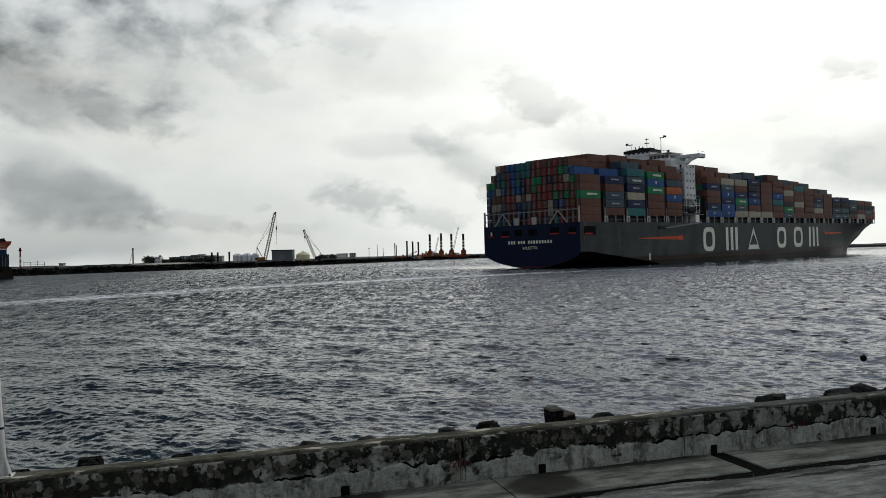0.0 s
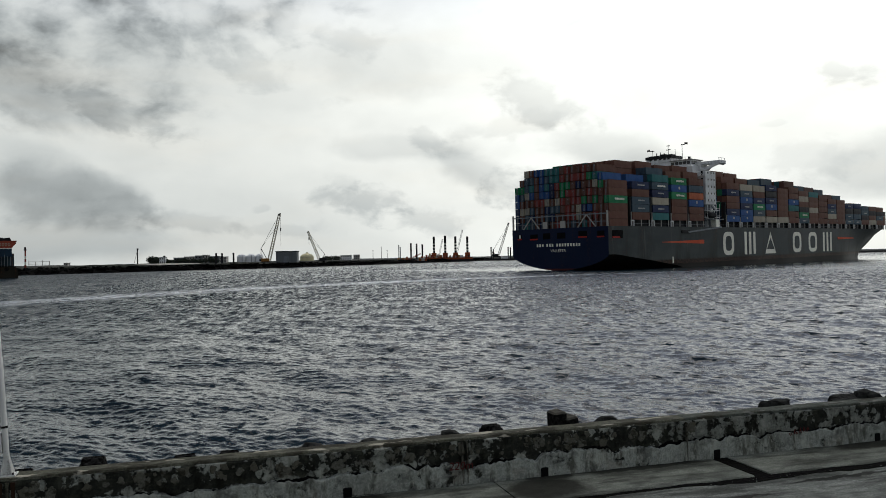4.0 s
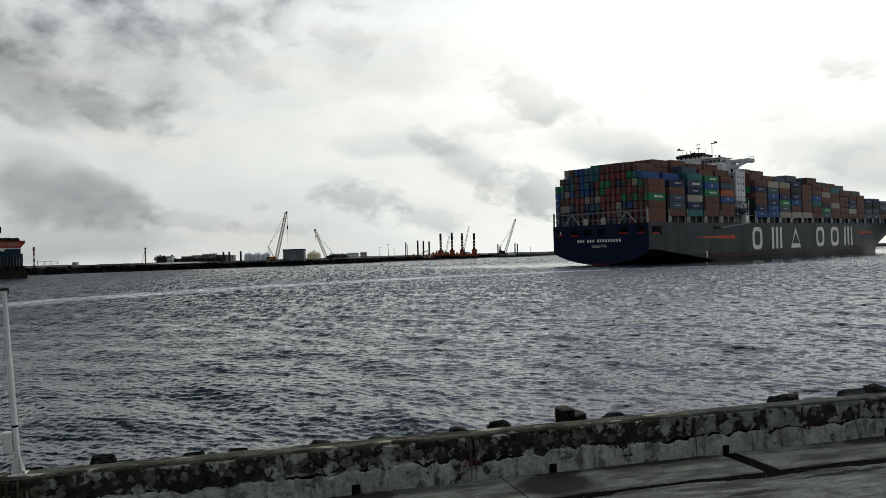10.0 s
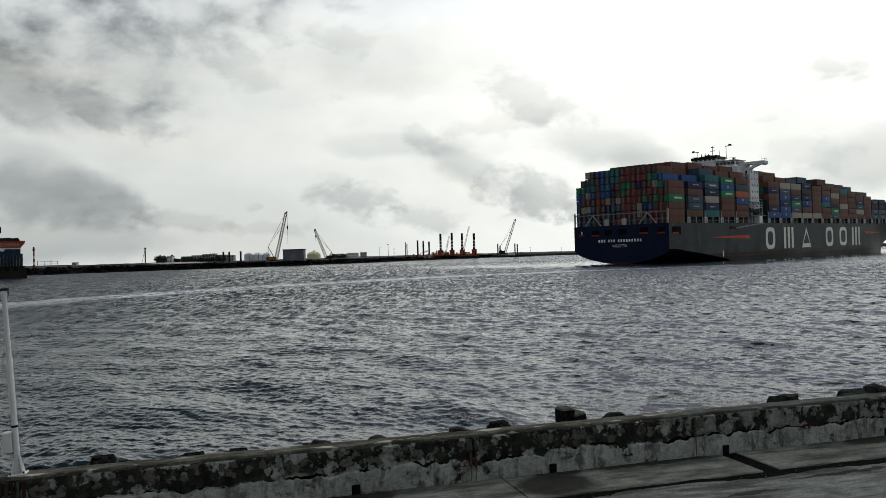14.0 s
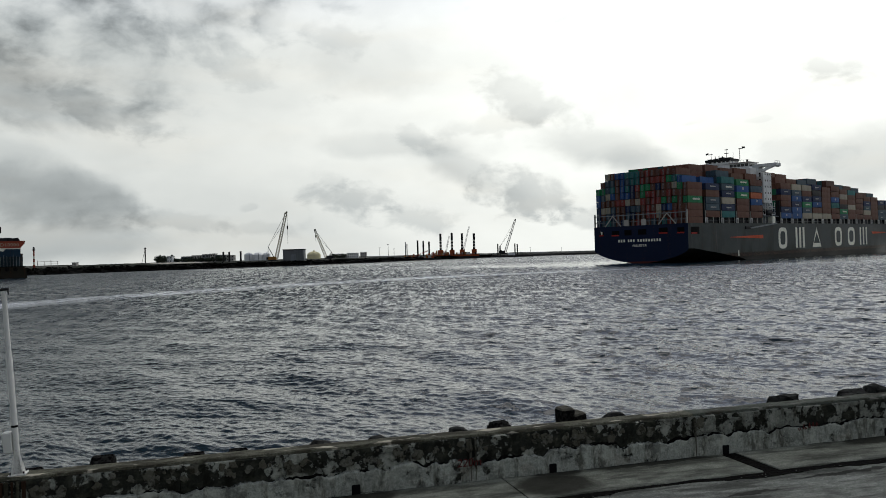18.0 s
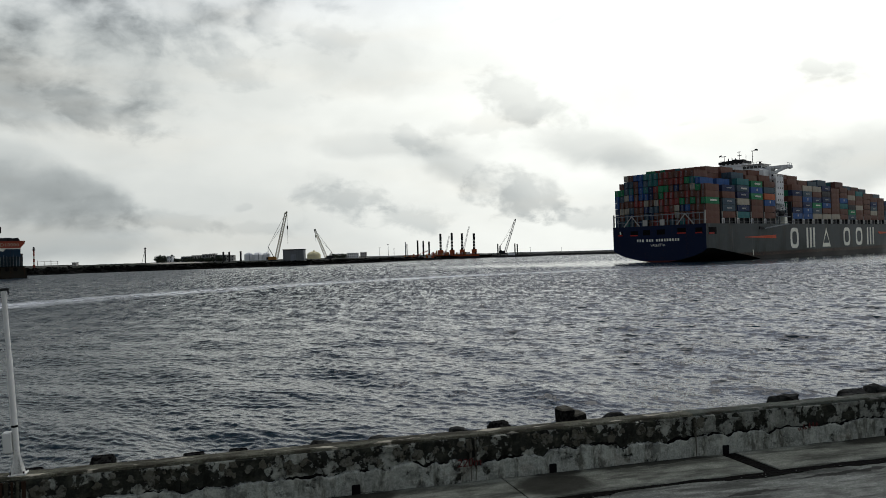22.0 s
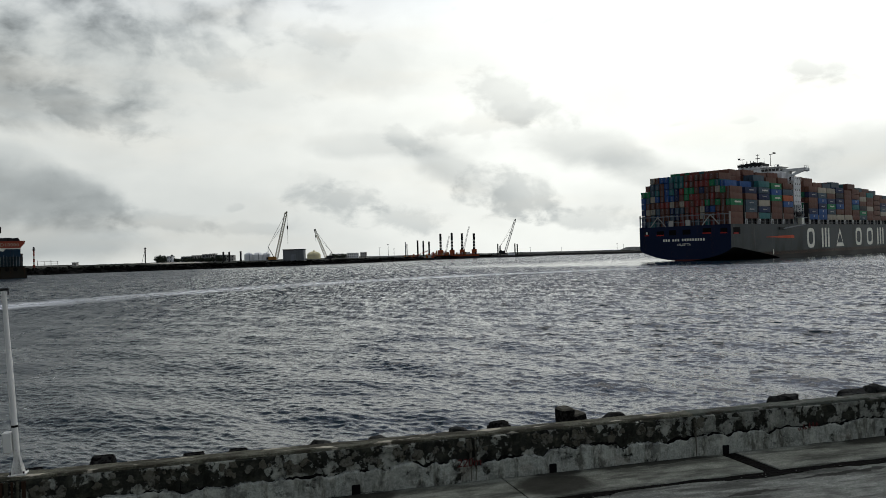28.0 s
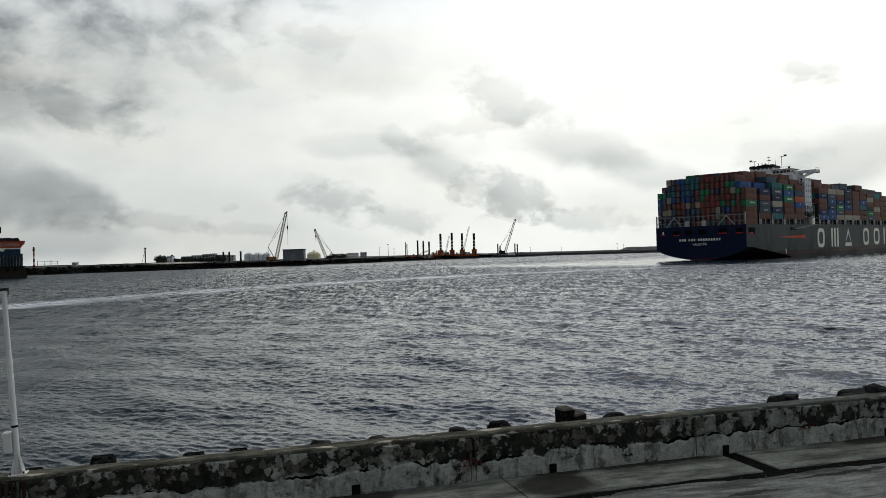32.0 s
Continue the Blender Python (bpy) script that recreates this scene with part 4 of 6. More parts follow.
        for low, shrink, z in ((1, 0.0, FLOOR - 0.3), (1, 0.0, FLOOR - 0.02), (0, 0.016, FLOOR + tilt)):
            for u, v in ring:
                w = noise.noise((u * 2.3, v * 2.3, 8)) * 0.03 + noise.noise((u * 9, v * 9, 8)) * 0.014
                du, dv = (cu - u) / abs(b - a) * 2, (cv - v) / 0.5
                s.v.append((u + du * (shrink + abs(w)) * (0.3 if abs(du) > 0.9 else 0), v + dv * (shrink + w) * (1 if abs(dv) > 0.9 else 0), z))
        q = len(ring)
        s.f = [(r * q + i, r * q + (i + 1) % q, r * q + q + (i + 1) % q, r * q + q + i) for r in range(2) for i in range(q)]
        s.f += [tuple(reversed(range(q))), tuple(range(2 * q, 3 * q))]
        part("slab", s, M["apron_concrete"], slabs)


def tyre_mesh(r=0.5, w=0.32):
    s = Shape()
    sides = 60
    prof = ((r * 0.58, -w * 0.4), (r * 0.72, -w * 0.5), (r * 0.965, -w * 0.5), (r, -w * 0.45), (r, w * 0.45), (r * 0.965, w * 0.5), (r * 0.72, w * 0.5), (r * 0.58, w * 0.4))
    k = len(prof)
    for i in range(sides):
        a = 2 * math.pi * i / sides
        lug = (0.9 if i % 3 == 0 else 1.0) + noise.noise((i * 0.9, r * 9, 0)) * 0.02
        for j, (q, x) in enumerate(prof):
            q = q * lug if 2 <= j <= 5 else q
            s.v.append((x, math.cos(a) * q, math.sin(a) * q))
    s.f = [(i * k + j, ((i + 1) % sides) * k + j, ((i + 1) % sides) * k + (j + 1) % k, i * k + (j + 1) % k) for i in range(sides) for j in range(k)]
    return s


def lump_mesh(sx, sy, sz, seed, rough=0.18):
    bm = bmesh.new()
    bmesh.ops.create_icosphere(bm, subdivisions=3, radius=1)
    cuts = [Vector((math.sin(seed * 7 + i * 2.4), math.cos(seed * 5 + i * 1.9), math.sin(seed * 3 + i * 3.1) + 0.3)).normalized() for i in range(9)]
    for v in bm.verts:
        p = v.co.copy()
        d = 1 + rough * noise.noise(p * 1.4 + Vector((seed, 0, 0))) * 1.6 + rough * 0.5 * noise.noise(p * 4 + Vector((0, seed, 0)))
        for c in cuts:
            over = p.dot(c) - 0.72
            if over > 0:
                p -= c * over
        p = Vector([math.copysign(abs(c) ** 0.6, c) for c in p]) * 1.06
        v.co = Vector((p.x * sx * d, p.y * sy * d, p.z * sz * d))
    me = bpy.data.meshes.new("rock")
    bm.to_mesh(me)
    bm.free()
    return me


def build_quay_things():
    """Tyres and stones that stand on the ledge outside the parapet."""
    ledge = FLOOR - 0.1
    def on_ledge(u, v, z, rx=0, ry=0, rz=0):
        return QUAY @ pose(u, v, z, rx, ry, rz)
    for u, top, turn, w in ((-5.08, 3.34, 4, 0.22), (-4.29, 3.41, -2, 0.25), (-3.2, 3.35, 6, 0.25), (-2.66, 3.35, -8, 0.22), (0.98, 3.4, 5, 0.2)):
        r = (top - ledge) / 2
        o = thing("tyre", on_ledge(u, 0.32 + r, ledge, 0, 0, turn), "old black tyre with a worn tread behind the parapet", "tyre", "tyres on the quay edge")
        part("tread", tyre_mesh(r, w), M["rubber"], o, at=pose(0, 0, r))
    for u, v, w, top, turn in ((1.95, 0.5, 0.2, 3.555, 3), (2.17, 0.47, 0.2, 3.49, 9)):
        s = Shape().box(-w / 2, w / 2, -0.14, 0.14, 0, top - ledge, 0.025)
        o = part("fender_block", s.mesh("fender_block"), M["fender_rubber"], None, at=on_ledge(u, v, ledge, 0, -turn * 0.9, turn))
        tagged(o, "black rubber fender block behind the parapet", "fender", "fender blocks")
    for i, (u, top, sx) in enumerate(((-1.6, 3.36, 0.2), (-0.82, 3.36, 0.2), (0.3, 3.345, 0.21), (2.72, 3.41, 0.27), (5.74, 3.47, 0.34), (7.12, 3.42, 0.34), (7.52, 3.41, 0.34), (8.4, 3.41, 0.4))):
        h = (top - ledge) / 2
        o = part("rock", lump_mesh(sx, 0.2, h, i * 3.7), M["rock"], None, at=on_ledge(u, 0.56, ledge + h))
        tagged(o, "dark rough boulder behind the parapet", "rock", "boulders on the quay edge")
    # distance painted on the wall by hand
    curve = bpy.data.curves.new("painted_mark", "FONT")
    curve.body, curve.size, curve.extrude, curve.shear = "220m", 0.15, 0.002, 0.15
    txt = new("painted_mark", curve)
    txt.data.materials.append(M["old_red"])
    txt.matrix_basis = QUAY @ pose(0.1, -0.045, FLOOR + 0.2, 90, 0, 0)
    tagged(txt, "red hand-painted distance mark on the wall", "marking")


    mark = thing("painted_bars", QUAY @ pose(5.5, -0.045, FLOOR + 0.2), "faded red hand-painted strokes on the wall", "marking")
    rng = random.Random(4)
    for i in range(11):
        x, h, q = i * 0.034, rng.uniform(0.03, 0.075), rng.uniform(-0.03, 0.03)
        z = rng.uniform(0.0, 0.03) + i * 0.004
        part("stroke", Shape().prism([(x, z), (x + 0.011, z), (x + 0.011 + q, z + h), (x + q, z + h)], 1, 0, 0.01), M["old_red"], mark)


def build_pole():
    base = QUAY @ Vector((-5.12, 0.14, TOP))
    o = thing("pole", Matrix.Translation(base) @ pose(0, 0, 0, 0, -3.0, 16), "white painted steel pole with rust spots on the parapet", "pole")
    s = Shape().lathe([(0.033, 0.0), (0.033, 1.35), (0.028, 1.36), (0.028, 2.12)], sides=16)
    part("shaft", s, M["pole_white"], o, smooth=True)
    part("base_plate", Shape().box(-0.095, 0.095, -0.09, 0.09, -0.005, 0.018, 0.005), M["pole_white"], o)
    for a in range(4):
        w = math.pi / 4 + a * math.pi / 2
        d = Vector((math.cos(w), math.sin(w), 0))
        k = d.cross(Vector((0, 0, 1))) * 0.006
        v = [d * 0.03 + k, d * 0.088 + k, d * 0.03 + k + Vector((0, 0, 0.22)), d * 0.03 - k, d * 0.088 - k, d * 0.03 - k + Vector((0, 0, 0.22))]
        v = [p + Vector((0, 0, 0.02)) for p in v]
        part("gusset", Shape().add(v, [(0, 1, 2), (5, 4, 3), (0, 3, 4, 1), (1, 4, 5, 2), (2, 5, 3, 0)]), M["pole_white"], o)
        part("bolt", Shape().tube((d.x * 0.1, d.y * 0.1, 0.015), (d.x * 0.1, d.y * 0.1, 0.04), 0.01, sides=6), M["dark_steel"], o)
    part("switch_box", Shape().box(-0.13, -0.034, -0.05, 0.05, 0.26, 0.5, 0.01), M["pole_white"], o, "white metal box on the pole")
    part("clamp", Shape().lathe([(0.036, 0.545), (0.039, 0.55), (0.039, 0.565), (0.036, 0.57)], sides=16), M["rubber"], o, "black band")
    cap = part("cap", Shape().box(-0.045, 0.055, -0.025, 0.025, 2.12, 2.15, 0.008), M["dark_steel"], o, "rusty bracket on top")
    part("hook", Shape().tube((0.045, 0, 2.12), (0.045, 0, 2.07), 0.008, sides=6), M["dark_steel"], cap)


def build_float():
    o = thing("mooring_float", pose(21.5, 39.6, 0), "small dark round float bobbing in the water", "float")
    part("ball", Shape().lathe([(0.02, -0.16), (0.12, -0.12), (0.165, 0), (0.15, 0.08), (0.09, 0.15), (0.02, 0.17)], sides=16), M["rubber"], o, smooth=True)
    part("eye", Shape().tube((0, 0, 0.16), (0, 0, 0.22), 0.02, sides=6), M["dark_steel"], o)
    return o
# ---------------------------------------------------------------- the container ship
HALF, DECK = 22.8, 17.3


def lerp(x, *pairs):
    """Piecewise straight line through (x, y) pairs."""
    if x <= pairs[0][0]:
        return pairs[0][1]
    for (a, p), (b, q) in zip(pairs, pairs[1:]):
        if x <= b:
            return p + (q - p) * (x - a) / (b - a)
    return pairs[-1][1]


def hull_low(x):
    return lerp(x, (0, 1.0), (12, 0.2), (30, -2), (60, -4), (312, -4), (318, -2), (322, 0), (324.5, 2.4), (328, 5.2), (333, 8.6), (339, 12.4), (344, 15.6), (348.5, 18.6))


def hull_top(x):
    return lerp(x, (0, DECK), (300, DECK), (322, DECK + 0.5), (349, DECK + 1.6))


def knuckle(x):
    """Height at which the after side turns in under the counter."""
    return lerp(x, (0, 6.9), (6, 6.9), (13, 5.9), (27, 4.4), (46, 2.0), (58, -0.2), (80, -4.2))


def hull_half(x, z):
    if x < 80:
        side = knuckle(x)
        low = hull_low(x)
        if z >= side:
            return HALF
        s = min(1.0, (side - z) / max(0.3, side - low))
        p = lerp(x, (0, 1.6), (6, 1.5), (22, 1.15))
        return HALF * (1 - s ** p) ** (1 / p)
    u = max(0.0, (x - 266) / (348.5 - 266))
    deck = HALF * max(0.0, 1 - u ** 2.6) ** 0.75
    w = max(0.0, (x - 212) / (323.5 - 212))
    wl = HALF * max(0.0, 1 - min(1, w) ** 1.9)
    s = min(1.0, max(0.0, z / DECK))
    return max(0.02, wl + (deck - wl) * s ** 1.7)


def hull_shape(under):
    """The side plating, or the counter below the knuckle aft."""
    xs = [0, 1.5, 4, 8, 12, 18, 24, 32, 40, 48, 56, 66, 80, 110, 140, 170, 200, 222] + [222 + 4.5 * i for i in range(1, 23)] + [323.5, 326, 329, 332, 335, 338, 341, 343.5, 345.5, 347, 348.4]
    xs = sorted(set(xs))
    s, m = Shape(), 18
    for x in xs:
        lo, hi = hull_low(x), hull_top(x)
        for side in (1, -1):
            for k in range(m + 1):
                turn = max(knuckle(x), lo + 0.1) if x < 80 else lo + (hi - lo) * 0.1
                z = lo + (turn - lo) * k / 5 if k <= 5 else turn + (hi - turn) * (k - 5) / (m - 5)
                s.v.append((x, side * hull_half(x, z), z))
    r = 2 * (m + 1)
    for i in range(len(xs) - 1):
        for side in (0, 1):
            for k in range(m):
                a = i * r + side * (m + 1) + k
                if (k < 5 and xs[i] < 56) == under:
                    s.f.append((a, a + r, a + r + 1, a + 1))
        if under:
            continue
        a = i * r + m
        s.f.append((a, a + r, a + r + m + 1, a + m + 1))
        a = i * r
        s.f.append((a, a + r, a + r + m + 1, a + m + 1))
    return s


def transom_shape():
    s, m = Shape(), 26
    rows = []
    for k in range(m + 1):
        z = 1.0 + (DECK - 1.0) * (k / m) ** 1.5
        y = hull_half(0, z)
        rows.append((y, z))
    for x in (-0.06, 0.02):
        for y, z in rows:
            s.v += [(x, y, z), (x, -y, z)]
    q = 2 * (m + 1)
    for k in range(m):
        s.f += [(2 * k, 2 * k + 1, 2 * k + 3, 2 * k + 2), (q + 2 * k, q + 2 * k + 2, q + 2 * k + 3, q + 2 * k + 1)]
        s.f += [(2 * k, 2 * k + 2, q + 2 * k + 2, q + 2 * k), (2 * k + 1, q + 2 * k + 1, q + 2 * k + 3, 2 * k + 3)]
    s.f.append((2 * m, 2 * m + 1, q + 2 * m + 1, q + 2 * m))
    return s


def container_mesh(length, tall):
    """Steel box: framed faces with sunken panels, doors with lock rods at the after end."""
    s, w, d, e = Shape(), 2.2, 0.07, 0.16
    L, h = length, tall - 0.09
    s.box(d, L - d, -w / 2 + d, w / 2 - d, d, h - d)
    for y in (-w / 2, w / 2):
        q = y + (d + 0.02 if y < 0 else -d - 0.02)
        lo, hi = min(y, q), max(y, q)
        for z in (0, h - e):
            s.box(0, L, lo, hi, z, z + e)
    for x in (0, L - 0.16):
        for y in (-w / 2, w / 2 - 0.16):
            s.box(x, x + 0.16, y, y + 0.16, 0, h)
    return s.mesh("container")


def build_ship():
    ship = thing("container_ship", pose(36.2, 292.4, -1.15, 0, -0.44, 43.46), "laden grey container ship with a navy blue stern under way", "container ship")
    part("hull", hull_shape(False), M["hull_grey"], ship, "weathered grey hull with rust-red boot topping", smooth=True)
    # counter split off so its near-black paint carries the shade of the overhang
    part("counter", hull_shape(True), M["shaded_bottom_paint"], ship, "counter under the stern, bottom paint blackened for its shade", smooth=True)
    stern = part("transom", transom_shape(), M["stern_blue"], ship, "navy blue transom")
    low = [(hull_half(0, z), z) for z in (1.0, 1.15, 1.35, 1.6, 1.85)]
    s = Shape()
    for y, z in low:
        s.v += [(-0.09, y, z), (-0.09, -y, z), (0.0, y, z), (0.0, -y, z)]
    s.f = [(4 * k, 4 * k + 1, 4 * k + 5, 4 * k + 4) for k in range(4)] + [(4 * k + 2, 4 * k + 6, 4 * k + 7, 4 * k + 3) for k in range(4)] + [(16, 17, 19, 18)]
    part("boot_line", s, M["old_red"], stern, "dull red paint along the lower edge")
    # mooring ports in the stern, with red rails
    for a, b, lo, hi in ((17.8, 19.9, 13.2, 15.3), (9.8, 13.6, 13.0, 15.3), (3.6, 7.2, 13.2, 15.6), (-3.6, 0.4, 13.3, 15.6), (-13.6, -9.6, 13.3, 15.9), (-21.2, -18.0, 13.2, 15.7)):
        part("mooring_port", Shape().box(-0.1, 0.0, a, b, lo, hi, 0.25), M["void"], stern, "dark mooring opening")
        if not (-4 < a < 5):
            part("rail", Shape().box(-0.16, -0.1, a + 0.1, b + 0.1, lo + 0.05, lo + 0.6), M["red_stripe"], stern, "red rail")
    # white plate put in for the daylight showing through this opening
    part("port_light", Shape().box(-0.13, -0.05, 18.5, 19.3, 13.9, 15.2, 0.1), M["mark_white"], stern, "white plate painted as daylight through the opening")
    # ship's name in bars, port of registry below
    x = 10.4
    for word in (3, 3, 9):
        for i in range(word):
            part("name_bar", Shape().box(-0.1, -0.06, x - 0.74, x, 10.3, 11.45), M["mark_white"], stern, "white painted letter bar")
            x -= 1.3
        x -= 0.9
    curve = bpy.data.curves.new("port_name", "FONT")
    curve.body, curve.size, curve.extrude, curve.align_x = "VALLETTA", 1.55, 0.02, "CENTER"
    txt = new("port_name", curve)
    txt.data.materials.append(M["mark_white"])
    txt.parent = stern
    txt.matrix_basis = Matrix.Translation((-0.09, 0.0, 8.2)) @ Matrix(((0, 0, -1, 0), (-1, 0, 0, 0), (0, 1, 0, 0), (0, 0, 0, 1)))
    # big owner's marks on the side, as plain shapes
    y0, y1 = -HALF - 0.05, -HALF + 0.02

    def ring(a, b):
        lo, hi, s = 4.9, 15.3, Shape()
        k = 20
        cx, cz, rx, rz = (a + b) / 2, (lo + hi) / 2, (b - a) / 2, (hi - lo) / 2
        for yy in (y0, y1):
            for f in (1.0, 0.55):
                for i in range(k):
                    w = 2 * math.pi * i / k
                    c, d = math.cos(w), math.sin(w)
                    g = f if f == 1.0 else None
                    px = math.copysign(abs(c) ** 0.6, c) * (rx if g else rx - 2.2)
                    pz = math.copysign(abs(d) ** 0.6, d) * (rz if g else rz - 1.9)
                    s.v.append((cx + px, yy, cz + pz))
        for i in range(k):
            j = (i + 1) % k
            s.f += [(i, j, k + j, k + i), (2 * k + i, 3 * k + i, 3 * k + j, 2 * k + j), (i, 2 * k + i, 2 * k + j, j), (k + i, k + j, 3 * k + j, 3 * k + i)]
        return s
    def bars(a, b):
        return Shape().box(a, a + 2.3, y0, y1, 4.9, 15.3).box((a + b) / 2 - 1.2, (a + b) / 2 + 1.2, y0, y1, 4.9, 15.3).box(b - 2.3, b, y0, y1, 4.9, 15.3)
    def wedge(a, b):
        m = (a + b) / 2
        s = Shape().prism([(a, 4.9), (b, 4.9), (b - 1.6, 7.0), (a + 1.6, 7.0)], 1, y0, y1)
        s.prism([(a, 4.9), (a + 1.6, 7.0), (m, 12.6), (m, 15.3)], 1, y0, y1)
        return s.prism([(b, 4.9), (m, 15.3), (m, 12.6), (b - 1.6, 7.0)], 1, y0, y1)
    for make, a, b in ((ring, 88.2, 98.6), (bars, 109, 120.4), (wedge, 130.8, 142.8), (ring, 163, 173.8), (ring, 183.2, 194.6), (bars, 203, 215.6)):
        part("side_mark", make(a, b), M["mark_white"], ship, "tall white painted mark on the hull side")
    part("side_stripe", Shape().prism([(37, 11.2), (71, 11.9), (71, 10.2), (37, 11.0)], 1, y0, y1), M["mark_orange"], ship, "orange painted stripe")
    part("side_stripe", Shape().prism([(224, 12.6), (250, 12.1), (250, 11.6), (226, 11.2)], 1, y0 + 0.02, y1 + 0.6), M["mark_orange"], ship, "orange painted stripe")
    # opening in the ship's side near the stern
    part("side_port", Shape().box(2.2, 9.4, y0, y1, 12.8, 15.8, 0.2), M["void"], ship, "dark opening in the side")
    part("rail", Shape().box(2.6, 7.4, y0 - 0.06, y0, 12.9, 13.5), M["red_stripe"], ship, "red rail")
    # accommodation ladder stowed at the deck edge, pilot ladder mark
    part("gangway", Shape().prism([(56, 15.2), (58, 14.8), (86, 17.0), (86, 17.6)], 1, y0 - 0.5, y0), M["frame_grey"], ship, "stowed gangway")
    part("gangway_head", Shape().box(52, 58.5, y0 - 0.4, y0, 14.6, 15.9, 0.1), M["dark_steel"], ship)
    part("draught_mark", Shape().box(44.6, 45.5, y0, y1, 2.6, 5.2), M["mark_white"], ship, "white draught mark")

    # ---- containers
    long_box, tier = container_mesh(12.19, 2.9), 2.9
    names = {"n": "box_navy", "b": "box_blue", "s": "box_slate", "t": "box_teal", "g": "box_green", "e": "box_beige", "p": "box_pale", "k": "box_black", "w": "box_brown", "r": "box_red", "o": "box_orange"}

    def box(x, y, z, code, bars=0):
        c = part("container", long_box, M[names[code]], ship, at=Matrix.Translation((x, y, z)))
        if bars:
            w, m, hgt = (5.9, 3.6, 0.85) if bars == 1 else (4.4, 3.8, 0.62)
            if bars == 3:
                w, m, hgt = 1.3, 5.4, 1.2
            s, q = Shape(), m
            low = 1.0 + rng.uniform(-0.1, 0.25)
            while q < m + w:
                step = rng.uniform(0.4, 0.75) if bars != 3 else 1.4
                s.box(q, q + step - 0.13, -1.25, -1.21, low + rng.uniform(0, 0.12), low + hgt * rng.uniform(0.85, 1.0))
                q += step
            part("logo", s, M["mark_white" if bars == 1 else "box_pale"], c, "pale painted bars")
        return c
    rng = random.Random(11)
    rows = [21.25 - 2.5 * i for i in range(18)]
    # aftermost bay: every stack seen end on; picture of colours row by row, bottom tier first
    stern_cols = ("nnnbbg", "swewsgw", "tsewesse", "snswbtsw", "wwwrwwwb", "nwwrbbbb", "ksnebtst", "wnswnntt",
                  "rwsewrtt", "twwrggrw", "wrrwrgwr", "srwrrwrw", "weerwnrw", "twngwwrr", "rwbwrwgw", "wrwgwetw", "wwwwwgb", "wwwgww")
    plate = Shape().box(-0.03, 0.0, -0.35, 0.1, 1.9, 2.2).mesh("placard")
    rod = Shape().box(-0.05, 0.06, -0.045, 0.045, 0.1, 2.65).mesh("lock_rod")
    for y, col in zip(rows, stern_cols):
        for k, code in enumerate(col):
            c = box(1.6 if k < len(col) - 1 or y < -18 else 1.6 + rng.uniform(0, .1), y, DECK - 0.1 + tier * k * (1.02 if len(col) > 7 else 0.99), code, 1 if (y == rows[-1] and k == 3) else 0)
            for q in (-0.7, -0.27, 0.27, 0.7):
                part("lock_rod", rod, M["frame_grey" if abs(q) < 0.5 else names[code]], c, at=Matrix.Translation((0, q, 0)))
            if rng.random() < 0.5:
                part("placard", plate, M["frame_grey"], c)
    # side stacks, forward of it
    base = 19.85
    # position along the ship, colours from the bottom, height of the top, rows left free at the side
    bays = ((17.0, "wsswn", 34.5, 0), (31.5, "tnenst", 37.9, 0), (46.0, "wwwgbg", 37.3, 0), (60.2, "wwbosw", 37.8, 0),
            (93.8, "bnwwnw", 37.4, 0), (107.3, "bbnbse", 37.2, 0), (120.6, "esgnwe", 37.2, 0), (134.2, "ewbnkn", 38.2, 0), (147.6, "ewwwww", 37.0, 0),
            (160.8, "wwtbww", 38.2, 0), (173.8, "sgkwew", 36.6, 0), (186.8, "wwewwt", 36.4, 0), (199.9, "wwwww", 35.4, 0), (213.0, "wesnw", 33.4, 0),
            (226.2, "wwwww", 33.4, 0), (239.4, "sskn", 32.0, 0), (252.6, "sskn", 32.4, 0), (265.8, "wkss", 30.9, 0), (279.0, "ewkw", 30.9, 0),
            (292.2, "wskw", 30.6, 0), (305.4, "wwk", 28.4, 1), (318.6, "kw", 25.4, 3))
    stuff = Shape()
    for i, (x, col, top, inset) in enumerate(bays):
        rise = (top - base) / len(col)
        outer = rows[17 - inset]
        for k, code in enumerate(col):
            mark = 0
            if code in "ns" and rng.random() < 0.75:
                mark = 2
            if code == "b":
                mark = 3
            if code == "g" or (i == 1 and k == 4):
                mark = 1
            box(x, outer, base + rise * k, code, mark)
        tall = len(col) + (1 if i < 8 or 9 <= i < 15 else 0)
        for r in range(inset, 17 - inset):
            h = tall + (1 if i < 6 and 2 < r < 15 else 0) - (1 if r < 2 else 0) + (1 if i == 0 and 2 < r < 15 else 0)
            if i < 6 and r > 9:
                for k in (h - 1, h - 2):
                    tone = "b" if i == 0 and r > 14 else "s" if i == 1 and r > 14 else "t" if (i, r, k) in ((1, 13, h - 1), (2, 15, h - 1)) else "w"
                    box(x, rows[r], base + rise * k, tone)
                h -= 2
            for k in range(h):
                if i > 0 and k < h - 2 and 1 < r < 15:
                    continue
                stuff.box(x, x + 12.19, rows[r] - 1.18, rows[r] + 1.18, base + rise * k + 0.05, base + rise * (k + 1) - 0.05)
    # stacks that hide behind the stern row
    for r in range(3, 15):
        stuff.box(14.0, 16.2, rows[r] - 1.22, rows[r] + 1.22, 19.9, 40)
    ob = part("inner_cargo", stuff, M["box_mixed"], ship, "tightly stacked inner containers in mixed colours")
    tagged(ob, kind="stuff")

